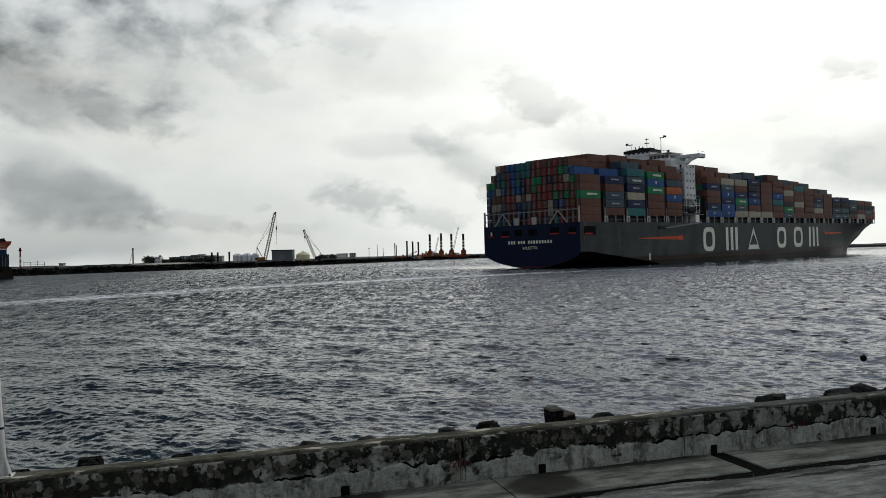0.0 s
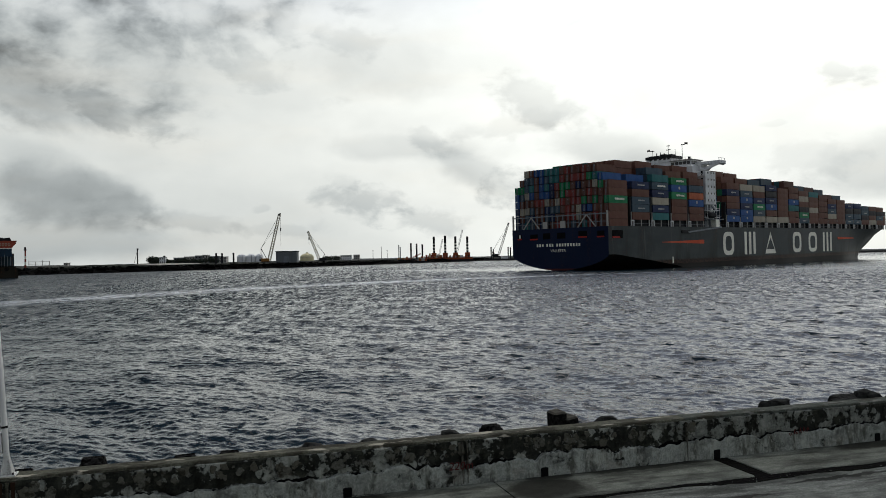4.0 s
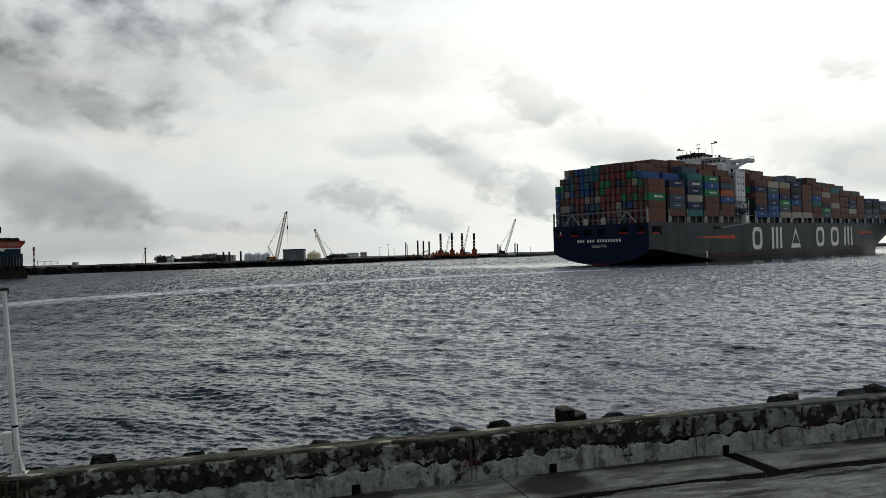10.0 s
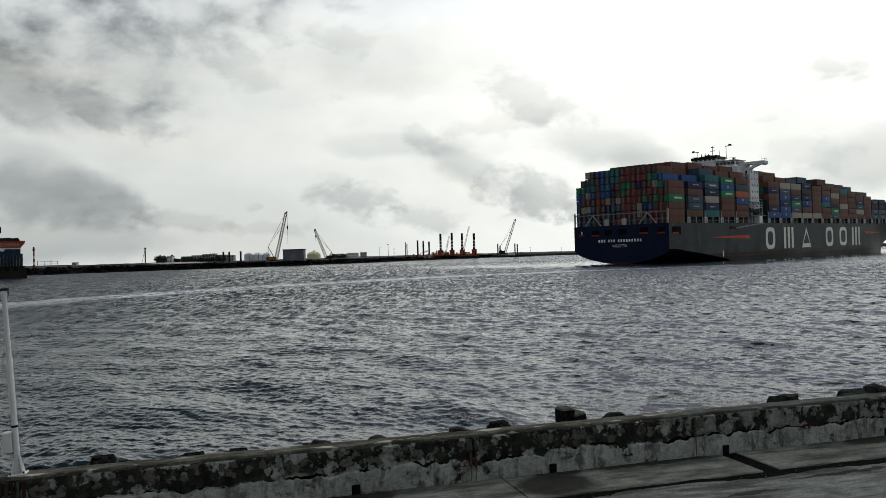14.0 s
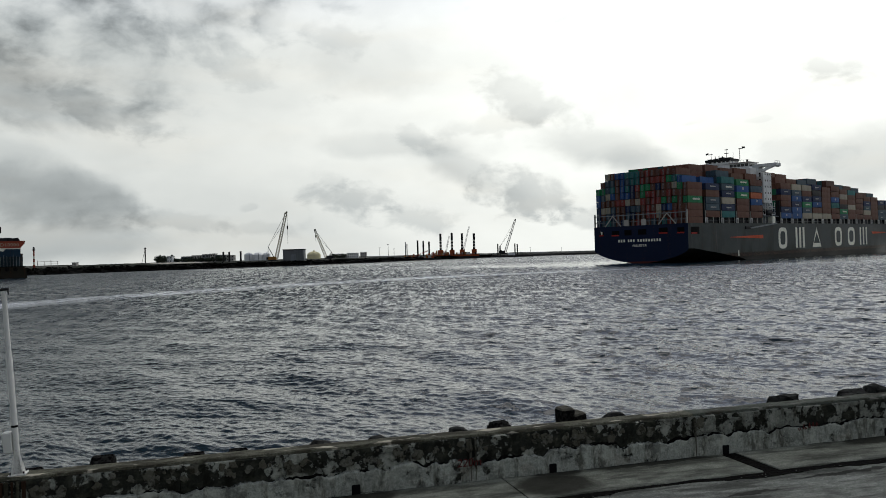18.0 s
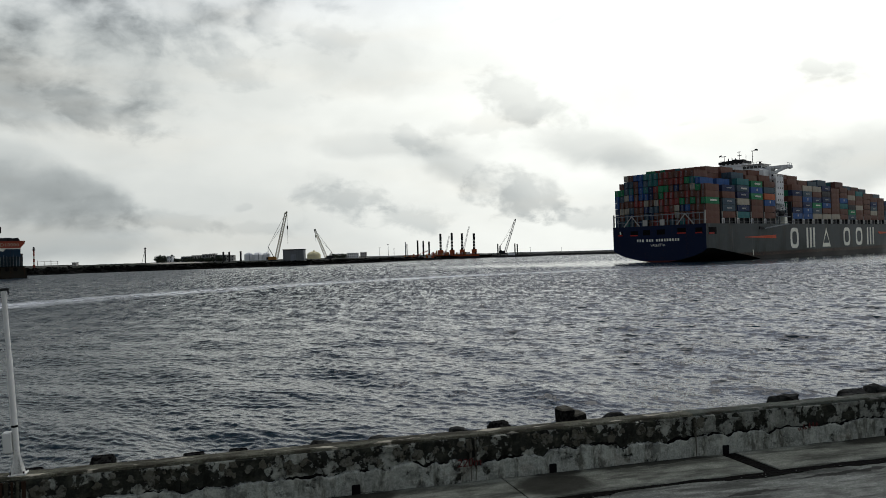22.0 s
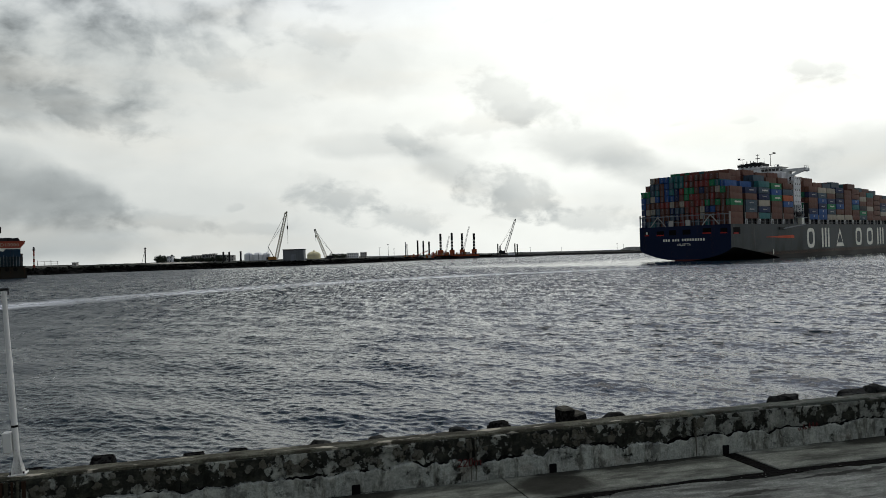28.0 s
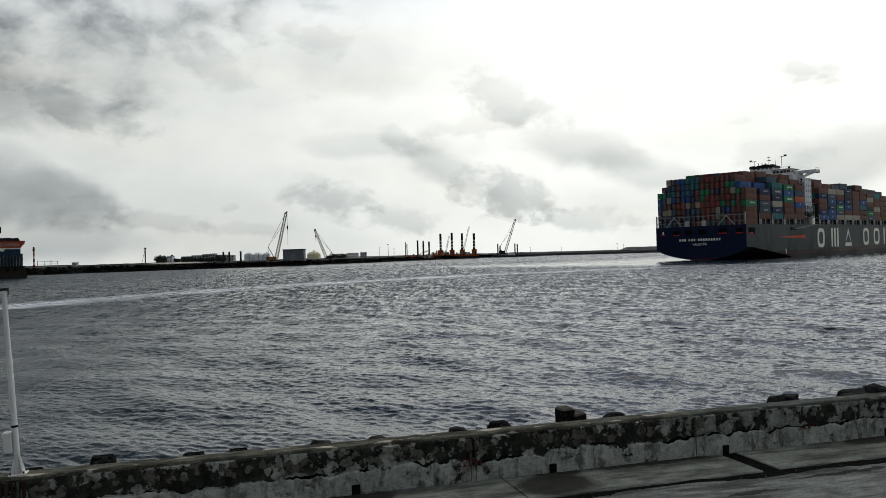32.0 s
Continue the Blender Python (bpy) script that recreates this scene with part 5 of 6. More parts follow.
    # ---- deck gear: pedestals and lashing posts along the edge
    for i, (x, col, top, inset) in enumerate(bays):
        y = rows[17 - inset]
        for dx in (0.3, 6.1, 11.7):
            part("pedestal", Shape().box(x + dx - 0.17, x + dx + 0.17, y - 1.15, y - 0.9, DECK - 0.05, base + 0.02), M["crane_pale"], ship)
        arch = Shape().box(x - 1.3, x - 1.05, y - 1.3, y - 1.05, DECK - 0.05, DECK + 2.2).box(x + 0.55, x + 0.8, y - 1.3, y - 1.05, DECK - 0.05, DECK + 2.2)
        part("lashing_arch", arch.box(x - 1.3, x + 0.8, y - 1.31, y - 1.04, DECK + 2.0, DECK + 2.3), M["deck_white"], ship, "white steel arch at the deck edge")
        part("hatch_rail", Shape().box(x - 0.6, x + 12.7, y + 0.4, y + 0.6, DECK - 0.05, base - 0.1), M["dark_steel"], ship)
        part("lashing_post", Shape().box(x - 0.75, x - 0.5, y - 1.15, y - 0.7, DECK - 0.05, base + (2.9 if i < 5 else 2.2)), M["crane_pale"], ship)
        # solid dark block: lashing gear plus the shade of the bay gap
        part("lashing_frame", Shape().box(x - 1.35, x - 0.3, y - 0.8, y + 1.0, DECK, base + (8.6 if len(col) > 4 else 5.6)), M["dark_steel"], ship, "dark block for lashing gear and shade between the bays")
        part("lashing_bridge", Shape().box(x - 0.9, x - 0.2, y - 0.6, -y + 0.6, base + 2.3, base + 2.6), M["frame_grey"], ship)
    part("deck_rail", Shape().box(16, 290, -HALF + 0.1, -HALF + 0.16, DECK + 0.95, DECK + 1.05), M["frame_grey"], ship)

    # ---- lashing bridge at the stern
    bridge = part("stern_gallery", Shape().box(-0.1, 0.4, -22.6, 22.6, 21.8, 22.15), M["frame_grey"], ship, "grey steel gallery across the stern")
    part("beam", Shape().box(-0.05, 0.3, -22.6, 22.6, 19.0, 19.2), M["frame_grey"], bridge)
    for i in range(19):
        y = -22.5 + 2.5 * i
        part("post", Shape().box(-0.02, 0.25, y - 0.12, y + 0.12, DECK - 0.02, 21.8), M["frame_grey"], bridge)
    for c in (12.8, -13.5):
        for d in (-4.0, 4.0):
            part("brace", Shape().tube((-0.15, c, 21.9), (-0.15, c + d, DECK), 0.24, sides=6), M["crane_pale"], bridge)
    for y in (6.2, -2.2):
        part("locker", Shape().box(-0.2, 0.5, y - 1.3, y + 0.9, DECK, 20.0, 0.05), M["crane_pale"], bridge, "grey steel locker")
    for y in (22.4, -22.4):
        part("corner_post", Shape().box(-0.1, 0.5, y - 0.25, y + 0.25, DECK, 23.0), M["crane_pale"], bridge)

    # ---- accommodation and bridge
    house = part("deckhouse", Shape().box(76.0, 88.5, -15.5, 15.5, DECK, 44.6, 0.2), M["deck_white"], ship, "white multi-storey accommodation block")
    part("stair_tower", Shape().box(76.8, 86.0, -21.2, -17.5, 27.2, 41.6, 0.15), M["deck_white"], house)
    # grey instead of white puts the shade behind the galleries into the paint
    part("inner_wall", Shape().box(78.5, 86.0, -19.6, -17.4, DECK, 27.2), M["frame_grey"], house, "wall behind the galleries, painted grey for its shade")
    # galleries with rails and a ladder on the after face of the tower
    for k in range(7):
        z = 21.5 + 3.0 * k
        out = 75.2 if k < 3 else 76.0
        part("gallery", Shape().box(out, 77.2 if k > 1 else 88.6, -21.5, -17.4, z, z + 0.18), M["deck_white"], house)
        for q in (0.5, 1.0):
            part("handrail", Shape().box(out, out + 0.09, -21.5, -17.4, z + q, z + q + 0.08), M["deck_white"], house)
        for y in (-21.5, -20.2, -18.9, -17.5):
            part("rail_post", Shape().box(out, out + 0.09, y, y + 0.09, z, z + 1.05), M["deck_white"], house)
        part("opening", Shape().box(76.74, 76.86, -20.0, -19.1, z + 0.2, z + 2.2, 0.02), M["void"], house, "dark doorway")
        if k > 1:
            for q in (78.6, 81.4, 84.0):
                part("window", Shape().box(q, q + 0.8, -21.26, -21.16, z + 1.0, z + 1.9, 0.02), M["glass_dark"], house)
    for k in range(3):
        z = 18.4 + 3.0 * k
        a, b = (78.0, 82.6) if k % 2 else (86.6, 82.0)
        part("stair", Shape().prism([(a, z), (a + 0.8, z), (b + 0.8, z + 3.1), (b, z + 3.1)], 1, -21.3, -20.5), M["deck_white"], house, "white outside stair")
        part("stair_rail", Shape().prism([(a, z + 1.0), (a + 0.2, z + 1.0), (b + 0.2, z + 4.1), (b, z + 4.1)], 1, -21.4, -21.3), M["deck_white"], house)
        for q in (77.4, 80.0, 85.6, 88.3):
            part("gallery_post", Shape().box(q, q + 0.18, -21.5, -21.32, z - 1.1, z + 3.1), M["deck_white"], house)
        part("side_rail", Shape().box(77.4, 88.4, -21.55, -21.47, z + 4.1, z + 4.2), M["deck_white"], house)
    wheel = part("wheelhouse", Shape().box(78.5, 88.2, -13.5, 9.0, 44.6, 47.4, 0.2), M["deck_white"], ship, "white wheelhouse with a band of dark windows")
    for j in range(5):
        y = -13.2 + j * 1.9
        part("window", Shape().box(78.4, 78.55, y, y + 1.6, 45.6, 46.9, 0.02), M["glass_dark"], wheel)
    for j in range(5):
        part("window", Shape().box(79.4 + j * 1.7, 80.8 + j * 1.7, -13.6, -13.46, 45.6, 46.9, 0.02), M["glass_dark"], wheel)
    for j in range(8):
        part("rail_post", Shape().box(78.2, 78.3, -14.0 + j * 1.4, -13.92 + j * 1.4, 47.75, 48.75), M["frame_grey"], wheel)
    part("top_rail", Shape().box(78.2, 78.3, -14.0, -4.1, 48.7, 48.8), M["frame_grey"], wheel)
    part("search_light", Shape().box(80.0, 80.8, -12.4, -11.6, 47.75, 48.9, 0.1), M["dark_steel"], wheel)
    part("deck_line", Shape().box(78.3, 88.4, -13.7, 9.2, 44.5, 44.75), M["dark_steel"], wheel)
    part("visor", Shape().box(77.8, 88.8, -14.2, -3.6, 47.4, 47.75, 0.05), M["crane_pale"], wheel)
    for side in (-1, 1):
        s = Shape().prism([(y * side, z) for y, z in ((13.4, 45.1), (13.4, 46.3), (25.3, 46.3), (25.3, 44.9), (24.2, 44.5), (21.0, 45.1))], 0, 82.0, 87.6)
        wing = part("bridge_wing", s, M["deck_white"], ship, "white bridge wing")
        part("wing_strut", Shape().prism([(y * side, z) for y, z in ((17.0, 42.0), (22.5, 43.9), (24.2, 44.5), (21.0, 45.1), (18.6, 43.6))], 0, 82.4, 83.4), M["deck_white"], wing, "sloping strut under the wing")
        part("wing_root", Shape().prism([(y * side, z) for y, z in ((13.4, 43.2), (17.0, 42.0), (18.6, 43.6), (16.6, 43.8), (16.6, 45.1), (13.4, 45.1))], 0, 82.2, 87.4), M["deck_white"], wing)
        part("wing_post", Shape().box(82.5, 82.7, 18.9 * side - 0.1, 18.9 * side + 0.1, 43.6, 45.1), M["deck_white"], wing)
        for q in (82.1, 84.8, 87.4):
            part("wing_post", Shape().box(q, q + 0.1, 24.8 * side - 0.05, 24.8 * side + 0.05, 46.25, 47.32), M["frame_grey"], wing)
        part("wing_rail", Shape().box(82.0, 87.6, min(24.7 * side, 24.9 * side), max(24.7 * side, 24.9 * side), 47.3, 47.4), M["frame_grey"], wing)
    roof = part("monkey_island", Shape().box(78.3, 87.5, -4.2, 8.4, 47.4, 49.9, 0.1), M["deck_white"], ship, "white top house with dark gear and aerials on it")
    for y in (-3.6, -1.6, 0.6, 3.0, 5.4):
        part("window", Shape().box(78.22, 78.32, y, y + 1.3, 48.5, 49.3, 0.02), M["glass_dark"], roof)
    part("roof_edge", Shape().box(78.0, 87.8, -4.5, 8.7, 49.1, 50.35), M["dark_steel"], roof)
    part("monkey_rail", Shape().box(79.4, 79.5, -4.2, 8.6, 50.7, 50.85), M["dark_steel"], roof)
    for y, z, r in ((7.5, 54.0, 0.13), (-0.5, 55.8, 0.18), (-4.0, 53.4, 0.12), (-7.4, 55.2, 0.17), (3.4, 52.6, 0.3), (1.6, 52.2, 0.4), (5.4, 52.4, 0.35)):
        part("mast", Shape().tube((82.5, y, 48.7), (82.5, y, z), r, r * 0.5, 6), M["dark_steel"], roof)
    for y, z, w in ((7.9, 53.4, 2.4), (-0.5, 55.0, 1.6), (-7.9, 54.8, 2.0), (-0.5, 53.2, 2.2)):
        part("radar_bar", Shape().box(82.3, 82.7, y - w / 2, y + w / 2, z, z + 0.3), M["dark_steel"], roof)
    for y, z, w, h in ((-3.2, 49.9, 1.6, 1.0), (0.6, 49.9, 2.4, 1.3), (4.0, 49.9, 1.8, 0.9), (6.8, 49.9, 1.4, 0.8)):
        part("roof_box", Shape().box(79.0, 83.0, y - w / 2, y + w / 2, z, z + h, 0.05), M["dark_steel"], roof)
    for y, z in ((9.0, 53.6), (-8.6, 55.0)):
        part("flag", Shape().prism([(y, z), (y + (1.4 if y > 0 else -1.6), z - 0.2), (y + (1.3 if y > 0 else -1.5), z + 0.7), (y, z + 0.9)], 0, 82.5, 82.56), M["dark_steel"], roof, "small dark flag")
    part("funnel", Shape().box(66.5, 74.0, -5.0, 5.0, DECK, 43.0, 0.4), M["stern_blue"], ship, "blue funnel casing")
    part("boat_deck", Shape().box(73.5, 90.0, -22.6, -16.0, 20.6, 20.9), M["frame_grey"], ship)
    boat = part("lifeboat", Shape().box(77.5, 84.5, -22.4, -20.0, 21.2, 23.8, 0.8), M["dark_steel"], ship, "dark covered lifeboat under davits")
    part("davit", Shape().tube((79, -20.2, 20.9), (79, -22.6, 25.6), 0.22, sides=6), M["deck_white"], boat)
    part("davit", Shape().tube((83, -20.2, 20.9), (83, -22.6, 25.6), 0.22, sides=6), M["deck_white"], boat)
    part("pilot_station", Shape().box(82.4, 85.6, -22.7, -20.4, DECK, 20.6, 0.1), M["mark_white"], ship, "white deck box")
    # fore mast
    part("foremast", Shape().tube((336, 0, DECK + 1), (336, 0, DECK + 9), 0.5, 0.2), M["deck_white"], ship)
    return ship
# ---------------------------------------------------------------- the far shore's things


def lattice(s, a, b, w0, w1, bays, r):
    """Four chords and zigzag bracing from a to b."""
    a, b = Vector(a), Vector(b)
    way = (b - a).normalized()
    p = way.cross(Vector((0, 1, 0))).normalized()
    q = way.cross(p)
    def corner(f, k):
        w = w0 + (w1 - w0) * f
        return a + (b - a) * f + p * w * (1 if k in (0, 1) else -1) / 2 + q * w * (1 if k in (0, 3) else -1) / 2
    for k in range(4):
        s.tube(corner(0, k), corner(1, k), r, sides=4)
    for i in range(bays):
        f, g = i / bays, (i + 1) / bays
        for k in range(4):
            j = (k + 1) % 4
            s.tube(corner(f, k), corner(g, j) if i % 2 else corner(g, j), r * 0.6, sides=3)
    return s


def crawler_crane(x, y, ground, tip, mat, lean_back=9.0, gantry=10.0, size=1.0, hook=0.0):
    o = thing("crawler_crane", pose(x, y, ground), "crawler crane with a raised lattice boom on the far bank", "crane", "cranes on the far bank")
    tip = Vector(tip) - Vector((x, y, ground))
    k = 1 if tip.x > 0 else -1
    for dy in (-2.4, 2.4):
        part("track", Shape().box(-4.2 * size, 4.2 * size, dy * size - 0.7, dy * size + 0.7, 0, 1.5 * size, 0.4), M["dark_steel"], o)
    part("cab", Shape().box(-k * 4.5 * size if k > 0 else -2 * size, 2.0 * size if k > 0 else 4.5 * size, -2 * size, 2 * size, 1.4 * size, 4.2 * size, 0.2), M["machine_orange" if hook > 20 else "dark_steel"], o, "machinery house")
    part("counterweight", Shape().box(min(-k * 6 * size, -k * 4.4 * size), max(-k * 6 * size, -k * 4.4 * size), -2 * size, 2 * size, 1.6 * size, 3.8 * size, 0.1), M["dark_steel"], o)
    foot = Vector((k * 2.0 * size, 0, 2.4 * size))
    part("boom", lattice(Shape(), foot, tip, 2.3 * size, 1.6 * size, 18, 0.28 * size), mat, o, "pale lattice boom")
    part("boom_head", Shape().tube(tip - Vector((0.6, 0, 0.9)), tip + Vector((0.9, 0, 0.6)), 0.9 * size, 0.6 * size, 6), M["dark_steel"], o)
    head = Vector((-k * lean_back * 0.5 * size, 0, gantry))
    part("gantry", Shape().tube(foot * 0.6, head, 0.28 * size, sides=5).tube(Vector((-k * 5 * size, 0, 3)), head, 0.24 * size, sides=5), M["dark_steel"], o)
    part("pendant", Shape().tube(head, tip, 0.12 * size, sides=4).tube(head, foot.lerp(tip, 0.75), 0.1 * size, sides=4), M["dark_steel"], o)
    if hook:
        low = tip - Vector((-0.8, 0, hook))
        part("hoist_line", Shape().tube(tip + Vector((0.8, 0, 0)), low, 0.1, sides=4), M["dark_steel"], o)
        mid = tip - Vector((-0.8, 0, hook * 0.45))
        part("hook_block", Shape().box(mid.x - 0.45, mid.x + 0.45, -0.4, 0.4, mid.z - 2.4, mid.z + 0.4, 0.1), M["dark_steel"], o)
    return o


def tree(x, y, ground, h, w, seed):
    o = thing("tree", pose(x, y, ground), "dark green leafy tree on the far bank", "tree", "trees on the far bank")
    rng = random.Random(seed)
    s = Shape().tube((0, 0, 0), (0.2, 0, h * 0.55), 0.35, 0.18, 6)
    for i in range(4):
        a = rng.uniform(0, 6.28)
        s.tube((0.1, 0, h * rng.uniform(.25, .45)), (math.cos(a) * w * 0.5, math.sin(a) * w * 0.3, h * rng.uniform(.55, .8)), 0.16, 0.06, 5)
    part("trunk", s, M["bark"], o)
    c = Shape()
    for i in range(150):
        u = Vector((rng.gauss(0, 1), rng.gauss(0, 1), rng.gauss(0, 1))).normalized() * rng.uniform(0.45, 1.0)
        p = Vector((u.x * w * 0.55, u.y * w * 0.45, h * 0.5 + u.z * h * 0.48))
        r = rng.uniform(0.35, 0.85) * w / 6
        d = [Vector((rng.uniform(-1, 1), rng.uniform(-1, 1), rng.uniform(-1, 1))) * r for _ in range(5)]
        c.add([p + q for q in d], [(0, 1, 2), (0, 2, 3), (0, 3, 4), (1, 2, 4), (1, 3, 4)])
    part("crown", c, M["foliage"], o)


def pile(x, y, top, r=0.55, mat="dark_steel", label="dark steel pile standing at the far bank"):
    part_of = part("pile", Shape().lathe([(r, 0), (r, top - 0.6), (r * 1.06, top - 0.6), (r * 1.06, top)], sides=10), M[mat], None, at=pose(x, y, 0), smooth=True)
    return tagged(part_of, label, "pile", "piles along the far bank")


def block(name, x0, x1, y, z0, z1, mat, label, category, deep=8.0, rows=2, cols=5, group=""):
    """A plain far building with window openings, plinth and roof slab."""
    o = thing(name, pose((x0 + x1) / 2, y, z0), label, category, group)
    w, h = (x1 - x0) / 2, z1 - z0
    part("wall", Shape().box(-w, w, 0, deep, 0, h), mat, o)
    part("roof", Shape().box(-w - 0.3, w + 0.3, -0.3, deep + 0.3, h, h + 0.3), M["frame_grey"], o)
    for r in range(rows):
        for c in range(cols):
            cx = -w + (c + 0.5) * 2 * w / cols
            cz = (r + 0.55) * h / rows
            part("window", Shape().box(cx - w / cols * 0.45, cx + w / cols * 0.45, -0.06, 0.04, cz - h / rows * 0.2, cz + h / rows * 0.2), M["glass_dark"], o)
    return o


def riprap():
    rng = random.Random(17)
    s = Shape()
    for _ in range(4200):
        x = rng.uniform(-262, 80) if rng.random() < 0.85 else rng.uniform(-262, -60)
        d = rng.uniform(-0.5, 13)
        z = 0.1 + d * 0.29
        r = rng.uniform(0.5, 1.5) * (1.5 if x > 0 else 1.0)
        c = Vector((x - d * 0.35, shore_at(x) + d, z))
        p = [c + Vector((rng.uniform(-1, 1), rng.uniform(-1, 1), rng.uniform(-0.5, 0.8))) * r for _ in range(6)]
        s.add(p, [(0, 1, 2), (0, 2, 3), (0, 3, 4), (1, 2, 5), (1, 3, 5), (2, 4, 5), (0, 4, 1)])
    tagged(part("riprap", s, M["bank_rock"]), "dark loose armour stones along the far bank", "stones", kind="stuff")


def build_far():
    riprap()
    # broken slabs of an old revetment along the bank
    rng = random.Random(23)
    for i in range(30):
        x = -255 + i * 9.2 + rng.uniform(-3, 3)
        w, d, h = rng.uniform(5, 14), rng.uniform(2.5, 5), rng.uniform(0.5, 1.3)
        back = rng.uniform(3, 13)
        s = Shape().box(-w / 2, w / 2, -d / 2, d / 2, 0, h, 0.15)
        slab = part("revetment_block", s, M["shore" if i % 3 else "bank_rock"], None, at=pose(x, shore_at(x) + back, 0.5 + back * 0.2, rng.uniform(-4, 4), rng.uniform(-2.5, 2.5), rng.uniform(-8, 28)))
        tagged(slab, "dark broken concrete block on the far bank", "concrete block", "broken blocks on the far bank")
    # banded beacon tower
    o = thing("beacon_tower", pose(-258.6, 500, 4.4), "slender red and white banded beacon tower", "lighthouse")
    for k in range(6):
        r0, r1 = 0.6 - 0.03 * k, 0.57 - 0.03 * k
        part("band", Shape().tube((0, 0, k * 1.8), (0, 0, k * 1.8 + 1.8), r0, r1, 14), M["mark_white" if k in (1, 3) else "faded_red"], o)
    part("gallery", Shape().lathe([(0.6, 10.8), (0.95, 11.0), (0.95, 11.3), (0.6, 11.4), (0.6, 12.6), (0.2, 13.0)], sides=14), M["dark_steel"], o)
    # pipe rack and hut
    o = thing("pipe_rack", pose(-350, 700, 4.6), "pale steel frame structure on the far bank", "steel frame")
    for i in range(4):
        part("column", Shape().box(-9 + i * 6 - 0.18, -9 + i * 6 + 0.18, -0.2, 0.2, 0, 5.4 - (i % 2)), M["crane_pale"], o)
    for z in (2.0, 4.2):
        part("beam", Shape().box(-9.5, 9.5, -0.2, 0.2, z, z + 0.25), M["crane_pale"], o)
    block("hut", -328.5, -325, 700, 4.6, 7.2, M["crane_pale"], "small pale hut on the far bank", "hut", 5, 1, 2)
    # guyed leader mast
    o = thing("leader_mast", pose(-244.7, 650, 4.4), "tall dark guyed mast on the far bank", "mast")
    part("shaft", Shape().box(-0.4, 0.4, -0.4, 0.4, 0, 13.2, 0.05), M["dark_steel"], o)
    part("head", Shape().box(-0.5, 0.8, -0.5, 0.5, 12.6, 13.6, 0.05), M["dark_steel"], o)
    part("stay", Shape().tube((-3.2, 0, 0), (-0.3, 0, 11), 0.14, sides=4), M["dark_steel"], o)
    # trees and low buildings on the skyline
    rng = random.Random(5)
    for i in range(7):
        tree(-327 + i * 2.6 + rng.uniform(-1, 1), 900 + rng.uniform(-10, 10), 4.6, rng.uniform(8.0, 9.6), 7.5, i)
    for i in range(22):
        tree(-306 + i * 2.7 + rng.uniform(-1, 1), 905 + rng.uniform(-10, 10), 4.6, rng.uniform(4.2, 8.6 if i in (3, 7, 8, 12, 13, 18) else 6.2), 6.5, 40 + i)
    for i in range(8):
        tree(-135 + i * 2.6, 950 + rng.uniform(-8, 8), 4.6, rng.uniform(5.0, 6.6), 6.0, 90 + i)
    block("storehouse", -311, -305.5, 890, 4.6, 12.0, M["tank_white"], "pale block building among trees", "building", 8, 2, 2)
    for x0, x1, y, top, mat, cols in ((-308, -297, 930, 11.4, "shed_grey", 3), (-296.4, -284, 932, 12.4, "crane_pale", 4), (-283.4, -276, 931, 13.4, "shed_grey", 2), (-275, -269, 933, 14.0, "crane_pale", 2), (-268, -256, 931, 12.3, "shed_grey", 4), (-255.4, -247, 932, 11.6, "crane_pale", 3)):
        block("terminal_building", x0, x1, y, 4.6, top, M[mat], "grey low terminal building behind bushes", "building", 10, 2, cols, "terminal buildings on the far bank")
    block("office_building", -115, -102, 950, 4.6, 10.6, M["tank_white"], "white flat-roofed office building", "building", 8, 2, 5)
    block("office_building", -100, -93, 955, 4.6, 11.0, M["crane_pale"], "pale flat-roofed office building", "building", 8, 2, 3)
    # bare sand flat in front of the terminal
    s = Shape()
    for i in range(25):
        x = -238 + 46 * i / 24
        w = math.sin(math.pi * i / 24) ** 0.5 + noise.noise((i * 0.7, 1, 5)) * 0.15
        s.v += [(x, 610 - 6 * w, 4.3), (x, 614, 4.5 + 0.6 * w), (x - 6, 670, 4.6 + 0.75 * w), (x - 8, 690, 4.2)]
    s.f = [(i * 4 + k, i * 4 + 4 + k, i * 4 + 5 + k, i * 4 + 1 + k) for i in range(24) for k in range(3)]
    tagged(part("sand_flat", s, M["sand"]), "pale bare sand flat on the far bank", "sand", kind="structure")
    # tanks
    for x, r in ((-221.0, 5.2), (-210.4, 5.4), (-200.8, 4.2)):
        o = thing("storage_tank", pose(x, 900, 4.6), "white cylindrical storage tank with a shallow cone roof", "tank", "white storage tanks")
        part("shell", Shape().lathe([(r, 0), (r, 6.2), (r * 1.02, 6.3), (r * 0.92, 7.4), (r * 0.68, 8.4), (r * 0.36, 9.0), (0.2, 9.2)], sides=24), M["tank_white"], o, smooth=True)
        part("ladder", Shape().box(r * 0.3, r * 0.3 + 0.4, -r - 0.2, -r + 0.3, 0, 8.2), M["frame_grey"], o)
    o = thing("gas_tank", pose(-147, 900, 4.6), "pale yellow storage tank with a dome roof", "tank")
    part("shell", Shape().lathe([(7.7, 0), (7.7, 4.6), (7.1, 6.2), (5.2, 7.7), (2.8, 8.6), (1.0, 8.9), (1.0, 10.0), (0.2, 10.2)], sides=28), M["yellow"], o, smooth=True)
    part("ring", Shape().lathe([(7.85, 4.4), (7.85, 4.8)], sides=28), M["crane_pale"], o)
    # grey shed
    o = thing("shed", pose(-125.0, 660, 4.2), "grey corrugated shed on the far bank", "shed")
    part("wall", Shape().box(-8.6, 8.6, 0, 10, 0, 9.0), M["shed_grey"], o)
